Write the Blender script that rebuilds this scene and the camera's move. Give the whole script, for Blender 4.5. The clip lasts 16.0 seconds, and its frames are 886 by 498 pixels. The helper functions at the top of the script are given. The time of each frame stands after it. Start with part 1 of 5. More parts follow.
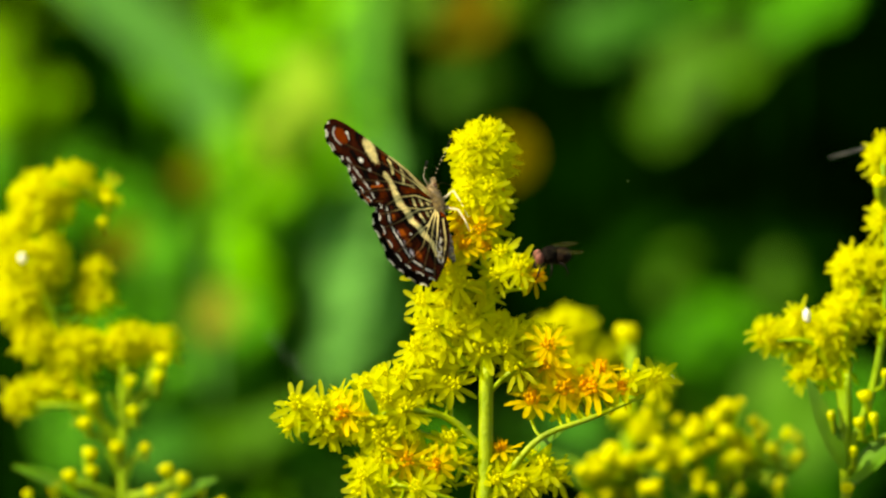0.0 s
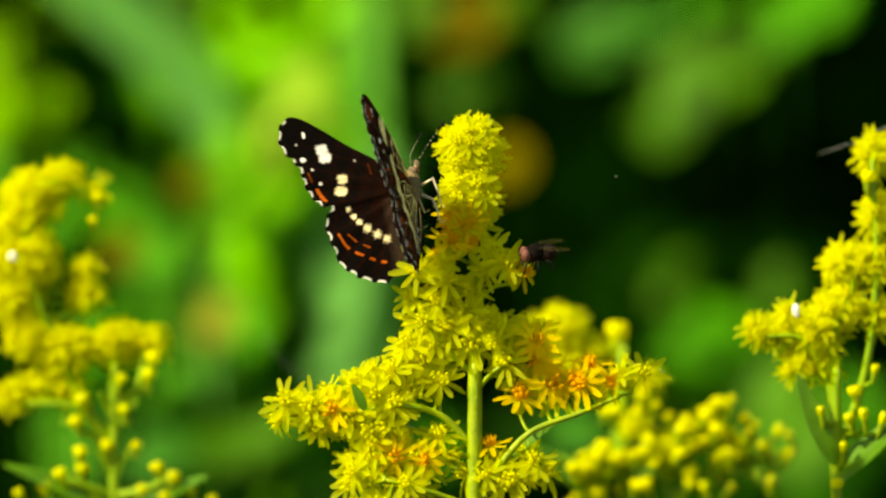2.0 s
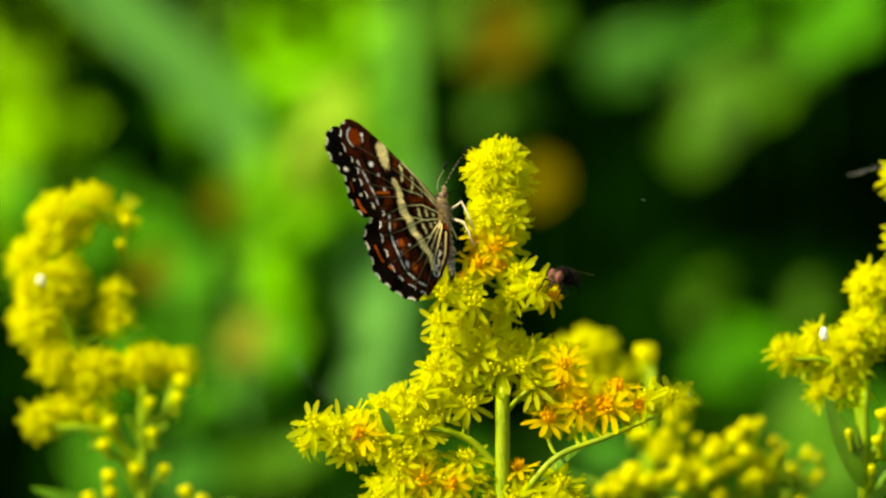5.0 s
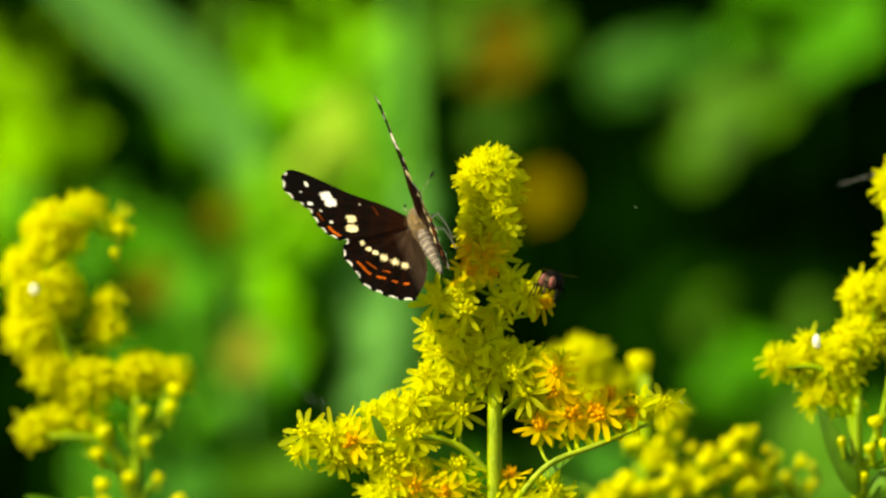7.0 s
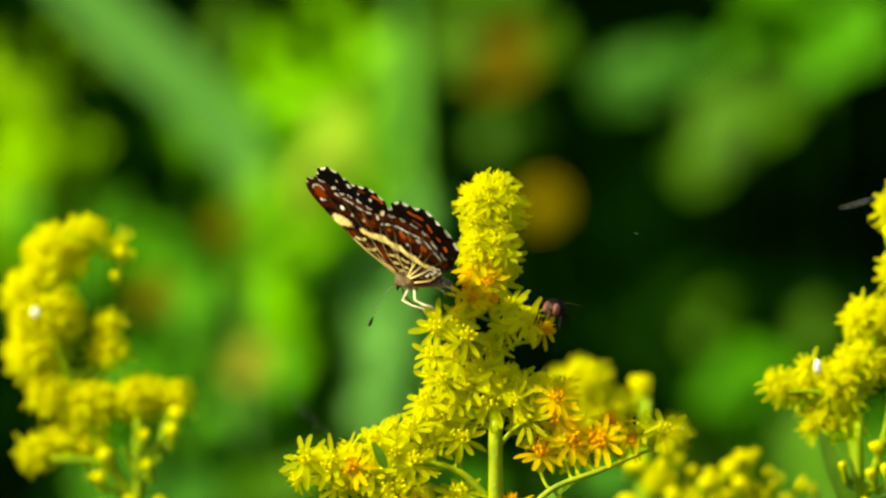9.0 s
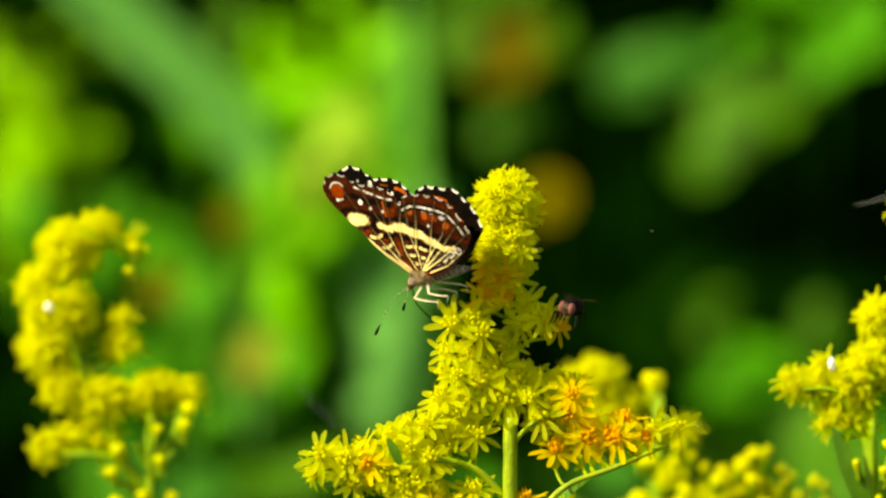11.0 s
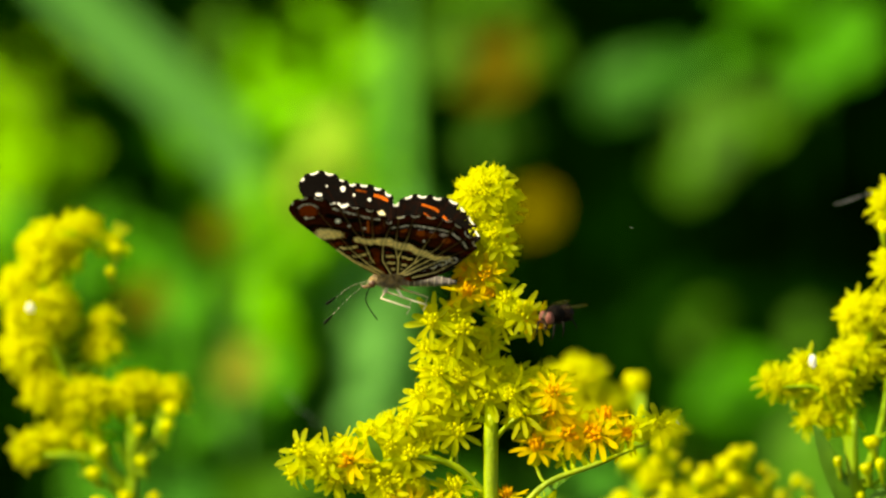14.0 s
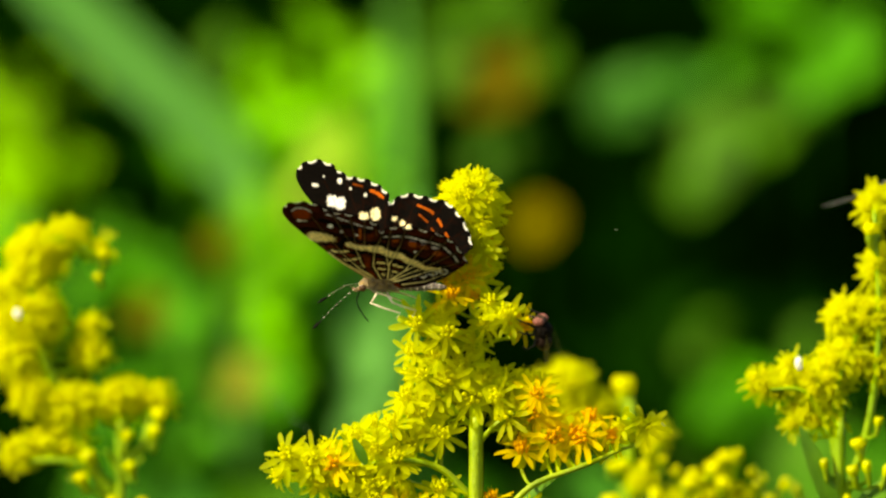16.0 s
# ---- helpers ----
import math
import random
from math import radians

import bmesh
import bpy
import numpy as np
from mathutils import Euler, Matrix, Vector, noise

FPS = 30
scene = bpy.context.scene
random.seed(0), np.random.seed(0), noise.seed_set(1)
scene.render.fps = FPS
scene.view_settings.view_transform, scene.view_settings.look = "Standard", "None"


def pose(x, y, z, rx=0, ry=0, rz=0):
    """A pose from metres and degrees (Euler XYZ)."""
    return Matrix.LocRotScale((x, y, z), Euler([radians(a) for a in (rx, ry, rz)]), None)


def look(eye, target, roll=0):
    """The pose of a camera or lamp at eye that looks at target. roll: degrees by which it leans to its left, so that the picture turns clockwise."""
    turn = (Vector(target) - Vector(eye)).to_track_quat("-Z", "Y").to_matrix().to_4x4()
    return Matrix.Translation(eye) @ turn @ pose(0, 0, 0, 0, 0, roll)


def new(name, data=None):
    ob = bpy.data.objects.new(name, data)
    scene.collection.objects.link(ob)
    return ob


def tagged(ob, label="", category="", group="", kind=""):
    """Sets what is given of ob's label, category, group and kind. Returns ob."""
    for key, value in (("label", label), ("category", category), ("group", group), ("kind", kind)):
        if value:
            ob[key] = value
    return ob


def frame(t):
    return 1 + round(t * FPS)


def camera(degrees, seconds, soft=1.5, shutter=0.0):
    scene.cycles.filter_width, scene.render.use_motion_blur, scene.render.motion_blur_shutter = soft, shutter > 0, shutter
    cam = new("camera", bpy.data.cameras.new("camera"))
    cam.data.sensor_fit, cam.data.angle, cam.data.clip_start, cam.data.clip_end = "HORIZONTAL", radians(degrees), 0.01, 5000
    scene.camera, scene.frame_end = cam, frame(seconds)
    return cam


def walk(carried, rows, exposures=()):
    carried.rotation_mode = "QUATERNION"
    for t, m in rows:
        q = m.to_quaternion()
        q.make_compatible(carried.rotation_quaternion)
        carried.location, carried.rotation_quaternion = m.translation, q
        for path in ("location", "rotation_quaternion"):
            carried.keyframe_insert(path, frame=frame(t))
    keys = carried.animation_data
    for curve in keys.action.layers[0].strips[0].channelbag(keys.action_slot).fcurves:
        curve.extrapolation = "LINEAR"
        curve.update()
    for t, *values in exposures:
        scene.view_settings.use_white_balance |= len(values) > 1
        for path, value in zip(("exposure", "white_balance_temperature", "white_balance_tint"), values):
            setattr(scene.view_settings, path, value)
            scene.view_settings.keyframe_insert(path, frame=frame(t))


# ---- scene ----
# ---------------------------------------------------------------- camera
cam = camera(5.7248, 16.0, soft=2.5)
cam.data.dof.use_dof = True
cam.data.dof.focus_distance = 1.198
cam.data.dof.aperture_fstop = 17.5
cam.data.dof.aperture_blades = 0


def eye(x, z, tilt, turn, lean):
    """The camera's pose near the eye line one metre above the ground."""
    return pose(x, -1.2, 1.0 + z, 90 + tilt, 0, turn) @ pose(0, 0, 0, 0, 0, lean)


walk(cam, [
    (0, eye(-0.00856, 0.00102, -0.3447, -0.4617, 0.1969)),
    (0.5, eye(-0.00773, -0.00137, -0.2704, -0.4638, 0.1641)),
    (1, eye(-0.00570, -0.00351, -0.2054, -0.4229, 0.0633)),
    (1.5, eye(-0.00491, -0.00358, -0.1922, -0.3901, 0.0327)),
    (2, eye(-0.00468, -0.00311, -0.1774, -0.3511, 0.0709)),
    (2.5, eye(-0.00483, -0.00201, -0.1994, -0.3185, 0.0228)),
    (3, eye(-0.00541, -0.00147, -0.1910, -0.2925, 0.0622)),
    (3.5, eye(-0.00481, -0.00097, -0.1884, -0.2240, 0.0779)),
    (4, eye(-0.00458, -0.00085, -0.1716, -0.1838, 0.0720)),
    (6.5, eye(-0.00055, -0.00355, 0.0374, -0.0242, -0.1318)),
    (7, eye(-0.00005, -0.00365, 0.0522, -0.0045, -0.0742)),
    (7.5, eye(0.00007, -0.00213, 0.0306, -0.0000, -0.0867)),
    (8, eye(0.00000, 0.00000, -0.0000, -0.0000, -0.0467)),
    (8.5, eye(0.00047, 0.00201, -0.0526, 0.0256, -0.0641)),
    (9, eye(0.00063, 0.00247, -0.0713, 0.0325, -0.0828)),
    (11.5, eye(-0.00395, 0.00322, -0.1320, -0.0740, 0.1558)),
    (12, eye(-0.00415, 0.00154, -0.0858, -0.0898, 0.1700)),
    (12.5, eye(-0.00434, 0.00120, -0.0571, -0.1132, 0.1901)),
    (13, eye(-0.00346, -0.00029, 0.0190, -0.1055, 0.1033)),
    (13.5, eye(-0.00189, -0.00105, 0.0578, -0.0705, 0.1196)),
    (14, eye(-0.00077, -0.00204, 0.1048, -0.0623, -0.0241)),
    (14.5, eye(0.00185, -0.00412, 0.1874, 0.0140, 0.0198)),
    (15, eye(0.00332, -0.00450, 0.2250, 0.0563, -0.0843)),
    (15.5, eye(0.00527, -0.00439, 0.2355, 0.1297, -0.1784)),
    (16, eye(0.00531, -0.00543, 0.2833, 0.1278, -0.1987)),
], exposures=[(0.0, 1.22, 9600, 1), (16.0, 1.22, 9600, 1)])

# ---------------------------------------------------------------- light
SUN_FROM = Vector((-0.68, -0.40, 0.61)).normalized()
elev = math.asin(SUN_FROM.z)
azim = math.atan2(SUN_FROM.x, SUN_FROM.y)
world = bpy.data.worlds.new("sky")
scene.world = world
world.use_nodes = True
wn = world.node_tree
sky = wn.nodes.new("ShaderNodeTexSky")
sky.sky_type = "NISHITA"
sky.sun_disc = False
sky.sun_elevation = elev
sky.sun_rotation = azim
wn.links.new(sky.outputs[0], wn.nodes["Background"].inputs[0])
wn.nodes["Background"].inputs[1].default_value = 0.10
sun = new("sun", bpy.data.lights.new("sun", "SUN"))
sun.data.energy = 4.2
sun.data.angle = radians(0.53)
sun.data.color = (1.0, 0.95, 0.86)
sun.matrix_basis = look(SUN_FROM * 5, (0, 0, 0))


# ---------------------------------------------------------------- materials


def material(name, color, rough=0.6, second=None, scale=300.0, bump=0.0, bscale=900.0, through_light=0.0, spec=0.3,
             object_vary=0.0, metal=0.0, attribute=None, sheen=0.0, clear=0.0):
    m = bpy.data.materials.new(name)
    m.use_nodes = True
    nt = m.node_tree
    b = nt.nodes["Principled BSDF"]
    out = nt.nodes["Material Output"]
    b.inputs["Roughness"].default_value = rough
    b.inputs["Metallic"].default_value = metal
    b.inputs["Specular IOR Level"].default_value = spec
    if sheen:
        b.inputs["Sheen Weight"].default_value = sheen
    tc = nt.nodes.new("ShaderNodeTexCoord")
    if attribute:
        a = nt.nodes.new("ShaderNodeAttribute")
        a.attribute_name = attribute
        base = a.outputs["Color"]
        nz = nt.nodes.new("ShaderNodeTexNoise")
        nz.inputs["Scale"].default_value = scale
        nz.inputs["Detail"].default_value = 4
        nt.links.new(tc.outputs["Object"], nz.inputs["Vector"])
        mr = nt.nodes.new("ShaderNodeMapRange")
        mr.inputs[1].default_value, mr.inputs[2].default_value = 0.3, 0.7
        mr.inputs[3].default_value, mr.inputs[4].default_value = 0.72, 1.2
        nt.links.new(nz.outputs[0], mr.inputs[0])
        mul = nt.nodes.new("ShaderNodeMix")
        mul.data_type, mul.blend_type = "RGBA", "MULTIPLY"
        mul.inputs[0].default_value = 1.0
        nt.links.new(base, mul.inputs[6])
        nt.links.new(mr.outputs[0], mul.inputs[7])
        base = mul.outputs[2]
    else:
        mix = nt.nodes.new("ShaderNodeMix")
        mix.data_type = "RGBA"
        mix.inputs[6].default_value = (*color, 1)
        mix.inputs[7].default_value = (*(second or [c * 0.8 for c in color]), 1)
        nz = nt.nodes.new("ShaderNodeTexNoise")
        nz.inputs["Scale"].default_value = scale
        nz.inputs["Detail"].default_value = 5
        nt.links.new(tc.outputs["Object"], nz.inputs["Vector"])
        mr = nt.nodes.new("ShaderNodeMapRange")
        mr.inputs[1].default_value, mr.inputs[2].default_value = 0.35, 0.65
        nt.links.new(nz.outputs[0], mr.inputs[0])
        nt.links.new(mr.outputs[0], mix.inputs[0])
        base = mix.outputs[2]
    if object_vary:
        oi = nt.nodes.new("ShaderNodeObjectInfo")
        hs = nt.nodes.new("ShaderNodeHueSaturation")
        vr = nt.nodes.new("ShaderNodeMapRange")
        vr.inputs[3].default_value, vr.inputs[4].default_value = 1 - object_vary, 1 + object_vary * 0.6
        nt.links.new(oi.outputs["Random"], vr.inputs[0])
        nt.links.new(vr.outputs[0], hs.inputs["Value"])
        nt.links.new(base, hs.inputs["Color"])
        base = hs.outputs[0]
    nt.links.new(base, b.inputs["Base Color"])
    if bump:
        n2 = nt.nodes.new("ShaderNodeTexNoise")
        n2.inputs["Scale"].default_value = bscale
        n2.inputs["Detail"].default_value = 3
        nt.links.new(tc.outputs["Object"], n2.inputs["Vector"])
        bp = nt.nodes.new("ShaderNodeBump")
        bp.inputs["Strength"].default_value = bump
        bp.inputs["Distance"].default_value = 0.0005
        nt.links.new(n2.outputs[0], bp.inputs["Height"])
        nt.links.new(bp.outputs[0], b.inputs["Normal"])
    if through_light:
        tr = nt.nodes.new("ShaderNodeBsdfTranslucent")
        if clear:
            warm = nt.nodes.new("ShaderNodeMix")
            warm.data_type, warm.blend_type = "RGBA", "MULTIPLY"
            warm.inputs[0].default_value = 1.0
            warm.inputs[7].default_value = (1.0, 0.92, 0.6, 1)
            nt.links.new(base, warm.inputs[6])
            nt.links.new(warm.outputs[2], tr.inputs["Color"])
        else:
            nt.links.new(base, tr.inputs["Color"])
        ms = nt.nodes.new("ShaderNodeMixShader")
        ms.inputs[0].default_value = through_light
        nt.links.new(b.outputs[0], ms.inputs[1])
        nt.links.new(tr.outputs[0], ms.inputs[2])
        nt.links.new(ms.outputs[0], out.inputs["Surface"])
        if clear:
            # thin petals pass some of the sun straight on
            tp = nt.nodes.new("ShaderNodeBsdfTransparent")
            tp.inputs[0].default_value = (1.0, 0.96, 0.24, 1)
            mc = nt.nodes.new("ShaderNodeMixShader")
            mc.inputs[0].default_value = clear
            nt.links.new(ms.outputs[0], mc.inputs[1])
            nt.links.new(tp.outputs[0], mc.inputs[2])
            nt.links.new(mc.outputs[0], out.inputs["Surface"])
    return m


M_RAY = material("ray_yellow", (0.76, 0.88, 0.070), 0.6, (0.78, 0.84, 0.050), 500, 0.05, 1500, 0.68, 0.02, 0.03, clear=0.45)
M_RAY_OLD = material("ray_orange", (0.86, 0.72, 0.030), 0.6, (0.86, 0.62, 0.020), 600, 0.05, 1500, 0.5, 0.03, 0.08, clear=0.4)
M_DISC = material("disc_yellow", (0.77, 0.85, 0.065), 0.6, (0.79, 0.77, 0.045), 900, 0.1, 2500, 0.5, 0.02, 0.05, clear=0.4)
M_DISC_OLD = material("disc_orange", (0.86, 0.54, 0.012), 0.7, (0.82, 0.42, 0.010), 900, 0.2, 2500, 0.4, 0.05, 0.08, clear=0.3)
M_CUP = material("bract_green", (0.70, 0.74, 0.03), 0.5, (0.55, 0.62, 0.018), 500, 0.1, 1500, 0.5, 0.05, 0.15, clear=0.35)
M_STEM = material("stem_green", (0.30, 0.40, 0.012), 0.5, (0.17, 0.27, 0.008), 260, 0.4, 2200, 0.15, 0.3)
M_STEM_DIM = material("stem_dull_green", (0.23, 0.37, 0.012), 0.5, (0.15, 0.28, 0.010), 260, 0.4, 2200, 0.15, 0.2)
M_BUD = material("bud_yellow", (0.81, 0.83, 0.045), 0.5, (0.73, 0.76, 0.03), 300, 0.2, 1500, 0.45, 0.10, 0.12, clear=0.2)
M_BUD_GREEN = material("bud_green", (0.62, 0.62, 0.008), 0.5, (0.40, 0.50, 0.008), 300, 0.2, 1500, 0.25, 0.3, 0.2)
M_LEAF = material("goldenrod_leaf", (0.10, 0.26, 0.010), 0.45, (0.06, 0.18, 0.008), 120, 0.3, 700, 0.35, 0.35, 0.2)
M_BLADE_LIME = material("lime_blade", (0.18, 0.57, 0.016), 0.6, (0.12, 0.48, 0.010), 14, 0.2, 90, 0.45, 0.1, 0.22)
M_BLADE_PALE = material("pale_blade", (0.11, 0.39, 0.050), 0.6, (0.075, 0.31, 0.03), 14, 0.2, 90, 0.42, 0.1, 0.15)
# brighter copy of the pale blade, light put in where the sun grazes
M_BLADE_PALE_LIT = material("pale_blade_lit", (0.16, 0.48, 0.10), 0.6, (0.11, 0.40, 0.07), 14, 0.2, 90, 0.5, 0.1, 0.1)
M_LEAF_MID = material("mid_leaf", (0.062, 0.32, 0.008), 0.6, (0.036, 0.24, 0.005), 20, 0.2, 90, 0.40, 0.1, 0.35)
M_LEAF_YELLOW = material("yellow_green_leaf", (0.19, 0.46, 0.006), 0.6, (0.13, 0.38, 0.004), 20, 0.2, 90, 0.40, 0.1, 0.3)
M_LEAF_GREY = material("grey_green_leaf", (0.050, 0.25, 0.022), 0.6, (0.036, 0.19, 0.014), 20, 0.2, 90, 0.40, 0.1, 0.3)
M_LEAF_OLIVE = material("olive_leaf", (0.062, 0.21, 0.007), 0.6, (0.042, 0.155, 0.004), 20, 0.2, 90, 0.40, 0.1, 0.35)
M_LEAF_FADE = material("yellowing_leaf", (0.30, 0.49, 0.045), 0.6, (0.24, 0.45, 0.03), 20, 0.2, 90, 0.40, 0.1, 0.2)
M_TAN = material("faded_tan", (0.26, 0.24, 0.025), 0.9, (0.17, 0.19, 0.02), 40, 0.3, 200, 0.2, 0.05)
# dimmed green: shade is put into this leaf and stalk colour
M_LEAF_DIM_SHADE = material("dim_shade_leaf", (0.005, 0.038, 0.002), 0.7, (0.003, 0.024, 0.001), 20, 0.2, 90, 0.25, 0.0, 0.3)
# near-black leaf colour stands for shade in gaps between plants
M_LEAF_DEEP_SHADE = material("deep_shade_leaf", (0.0010, 0.0110, 0.0003), 0.9, (0.0003, 0.0035, 0.0001), 9, 0.2, 90, 0.0, 0.0, 0.3)
# hedge and backdrop green is near black, their deep shade coloured in
M_HEDGE_SHADE = material("hedge_shade", (0.0014, 0.0150, 0.0004), 0.9, (0.0004, 0.0050, 0.0001), 9, 0.2, 90, 0.0, 0.0, 0.3)
M_DRY = material("dry_brown", (0.105, 0.080, 0.006), 0.9, (0.075, 0.065, 0.004), 40, 0.4, 200, 0.1, 0.0)
M_GOLD = material("dull_gold", (0.175, 0.138, 0.0008), 0.9, (0.125, 0.105, 0.0006), 40, 0.3, 200, 0.1, 0.0)
M_SOIL = material("soil", (0.035, 0.040, 0.014), 0.95, (0.018, 0.028, 0.008), 6, 0.6, 40)
M_FLECK = material("white_fleck", (0.85, 0.86, 0.80), 0.25, (0.8, 0.8, 0.7), 900, 0.2, 2500, 0.2, 0.5)
M_SILK = material("silk", (0.75, 0.80, 0.78), 0.3, None, 900, 0, 900, 0.3, 0.6)

# ---------------------------------------------------------------- helpers


def mesh_of(name, bm, mats, smooth=True):
    me = bpy.data.meshes.new(name)
    bm.to_mesh(me)
    bm.free()
    for m in (mats if isinstance(mats, (list, tuple)) else [mats]):
        me.materials.append(m)
    if smooth:
        me.polygons.foreach_set("use_smooth", [True] * len(me.polygons))
    return me


def put(name, me, parent=None, m=None, label=""):
    ob = new(name, me)
    if parent:
        ob.parent = parent
    if m is not None:
        ob.matrix_basis = m
    if label:
        ob["label"] = label
    return ob


def part(name, bm, material_, parent, label="", m=None):
    return put(name, mesh_of(name, bm, material_), parent, m, label)


def tube(bm, path, radii, n=7, cap=True, mat=0):
    """A round tube along a list of points, with a radius at each."""
    pts = [Vector(p) for p in path]
    rings = []
    side = None
    for i, p in enumerate(pts):
        d = (pts[min(i + 1, len(pts) - 1)] - pts[max(i - 1, 0)]).normalized()
        if side is None:
            side = d.orthogonal().normalized()
        side = (side - d * side.dot(d)).normalized()
        up = d.cross(side)
        r = radii[i] if isinstance(radii, (list, tuple)) else radii
        rings.append([bm.verts.new(p + (side * math.cos(a) + up * math.sin(a)) * r)
                      for a in [2 * math.pi * k / n for k in range(n)]])
    for a, b in zip(rings, rings[1:]):
        for k in range(n):
            f = bm.faces.new((a[k], a[(k + 1) % n], b[(k + 1) % n], b[k]))
            f.material_index = mat
    if cap:
        for ring, flip in ((rings[0], True), (rings[-1], False)):
            f = bm.faces.new(list(reversed(ring)) if flip else ring)
            f.material_index = mat


def smooth_path(points, n=6):
    """Catmull-Rom through the points."""
    p = [Vector(q) for q in points]
    p = [p[0] * 2 - p[1]] + p + [p[-1] * 2 - p[-2]]
    out = []
    for i in range(1, len(p) - 2):
        for k in range(n):
            t = k / n
            a, b, c, d = p[i - 1:i + 3]
            out.append(0.5 * (2 * b + (c - a) * t + (2 * a - 5 * b + 4 * c - d) * t * t + (3 * b - a - 3 * c + d) * t ** 3))
    out.append(p[-2])
    return out


def ellipsoid(bm, c, r, seg=10, rings=7, m=None, mat=0):
    made = bmesh.ops.create_uvsphere(bm, u_segments=seg, v_segments=rings, radius=1.0)
    mat4 = Matrix.Translation(c) @ (m or Matrix()) @ Matrix.Diagonal((*r, 1))
    bmesh.ops.transform(bm, matrix=mat4, verts=made["verts"])
    for v in made["verts"]:
        for f in v.link_faces:
            f.material_index = mat


def aim(direction, spin=0.0):
    """A turn that takes +Z to the direction."""
    return (Vector(direction).to_track_quat("Z", "Y").to_matrix().to_4x4()) @ Matrix.Rotation(spin, 4, "Z")


MM = 0.001


def P(x, y, z):
    """A place in millimetres from the point one metre above the ground in the plane of the main flower."""
    return Vector((x * MM, y * MM, 1.0 + z * MM))


# ---------------------------------------------------------------- ground and far hedge
def build_ground():
    bm = bmesh.new()
    n = 60
    grid = {}
    for i in range(n + 1):
        for j in range(n + 1):
            u, v = 2 * i / n - 1, 2 * j / n - 1
            x, y = math.copysign(abs(u) ** 4, u) * 900 + u * 3, math.copysign(abs(v) ** 4, v) * 900 + v * 3
            h = 0.02 * noise.noise((x * 1.2, y * 1.2, 0.3)) if abs(x) + abs(y) < 40 else 0
            grid[i, j] = bm.verts.new((x, y, h - 0.01))
    for i in range(n):
        for j in range(n):
            bm.faces.new((grid[i, j], grid[i + 1, j], grid[i + 1, j + 1], grid[i, j + 1]))
    g = put("ground", mesh_of("ground", bm, M_SOIL))
    tagged(g, "dark soil under the flower bed", "ground", kind="structure")


def build_hedge():
    """A deep dark shrub border far behind the flowers, shade put into its colour."""
    rnd = random.Random(7)
    V, Fc = [], []
    for k in range(11000):
        x = rnd.gauss(0, 0.95)
        y = 1.25 + 0.2 * noise.noise((x * 1.7, 0.2, 5.0)) + 0.06 * x * x + 1.1 * rnd.random() ** 0.7
        z = max(0.0, rnd.uniform(0.0, 2.3 - 0.35 * abs(x) + 0.5 * noise.noise((x * 2, y * 2, 1.0))))
        L, W = rnd.uniform(0.05, 0.10), rnd.uniform(0.02, 0.04)
        m = Matrix.Translation((x, y, z)) @ Euler((rnd.uniform(-0.6, 0.7), rnd.uniform(-0.5, 0.5), rnd.uniform(0, 6.28))).to_matrix().to_4x4()
        b = len(V)
        for q in ((0, 0, 0), (L * 0.4, W / 2, 0.006), (L * 0.4, -W / 2, 0.006), (L, 0, -0.012), (L * 0.4, 0, 0)):
            V.append(tuple(m @ Vector(q)))
        Fc += [(b, b + 4, b + 1), (b, b + 2, b + 4), (b + 1, b + 4, b + 3), (b + 4, b + 2, b + 3)]
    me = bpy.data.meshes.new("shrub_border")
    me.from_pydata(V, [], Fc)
    me.materials.append(M_HEDGE_SHADE)
    # plain sheet added behind the leaves, dark for the shade beyond
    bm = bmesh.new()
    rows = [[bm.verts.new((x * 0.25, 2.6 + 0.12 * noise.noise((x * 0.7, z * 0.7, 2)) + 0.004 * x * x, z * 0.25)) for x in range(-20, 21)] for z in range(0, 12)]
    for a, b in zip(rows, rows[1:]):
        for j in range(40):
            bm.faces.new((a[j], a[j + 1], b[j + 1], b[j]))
    tagged(put("backdrop", mesh_of("backdrop", bm, M_HEDGE_SHADE)), "dark green sheet standing for the shade beyond the shrubs", "backdrop", kind="structure")
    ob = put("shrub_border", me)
    tagged(ob, "dense shrub leaves coloured near black for deep shade", "shrub", kind="stuff")


# ---------------------------------------------------------------- background plants
def leaf_mesh(name, L, W, mat, bend=0.2, fold=0.15, wave=0.0, n=12, seed=0, pointy=1.3):
    """A leaf along +X, its upper face to +Z, drooping by bend."""
    bm = bmesh.new()
    rows = []
    for i in range(n + 1):
        t = i / n
        w = W * 0.5 * (math.sin(math.pi * min(1, t ** 0.8)) ** (1 / pointy) if 0 < t < 1 else 0.02) + 0.0002
        x = L * t * (1 - 0.15 * bend * t)
        z = -bend * L * t * t
        row = []
        for j in range(5):
            s = j / 2 - 1
            dz = fold * w * abs(s) + wave * W * math.sin(t * 9 + seed + s) * abs(s)
            row.append(bm.verts.new((x, s * w, z + dz)))
        rows.append(row)
    for a, b in zip(rows, rows[1:]):
        for j in range(4):
            bm.faces.new((a[j], b[j], b[j + 1], a[j + 1]))
    return mesh_of(name, bm, mat)


def leaf_at(parent, c, direction, normal, L, W, mat, bend=0.15, name="leaf", label=""):
    """Put a leaf with its middle at c, running along direction, facing normal."""
    x = Vector(direction).normalized()
    z = Vector(normal)
    z = (z - x * z.dot(x)).normalized()
    y = z.cross(x)
    m = Matrix((x, y, z)).transposed().to_4x4()
    m.translation = Vector(c) - x * L * 0.5 + z * bend * L * 0.25
    ob = put(name, leaf_mesh(name, L, W, mat, bend), parent, m, label)
    return ob


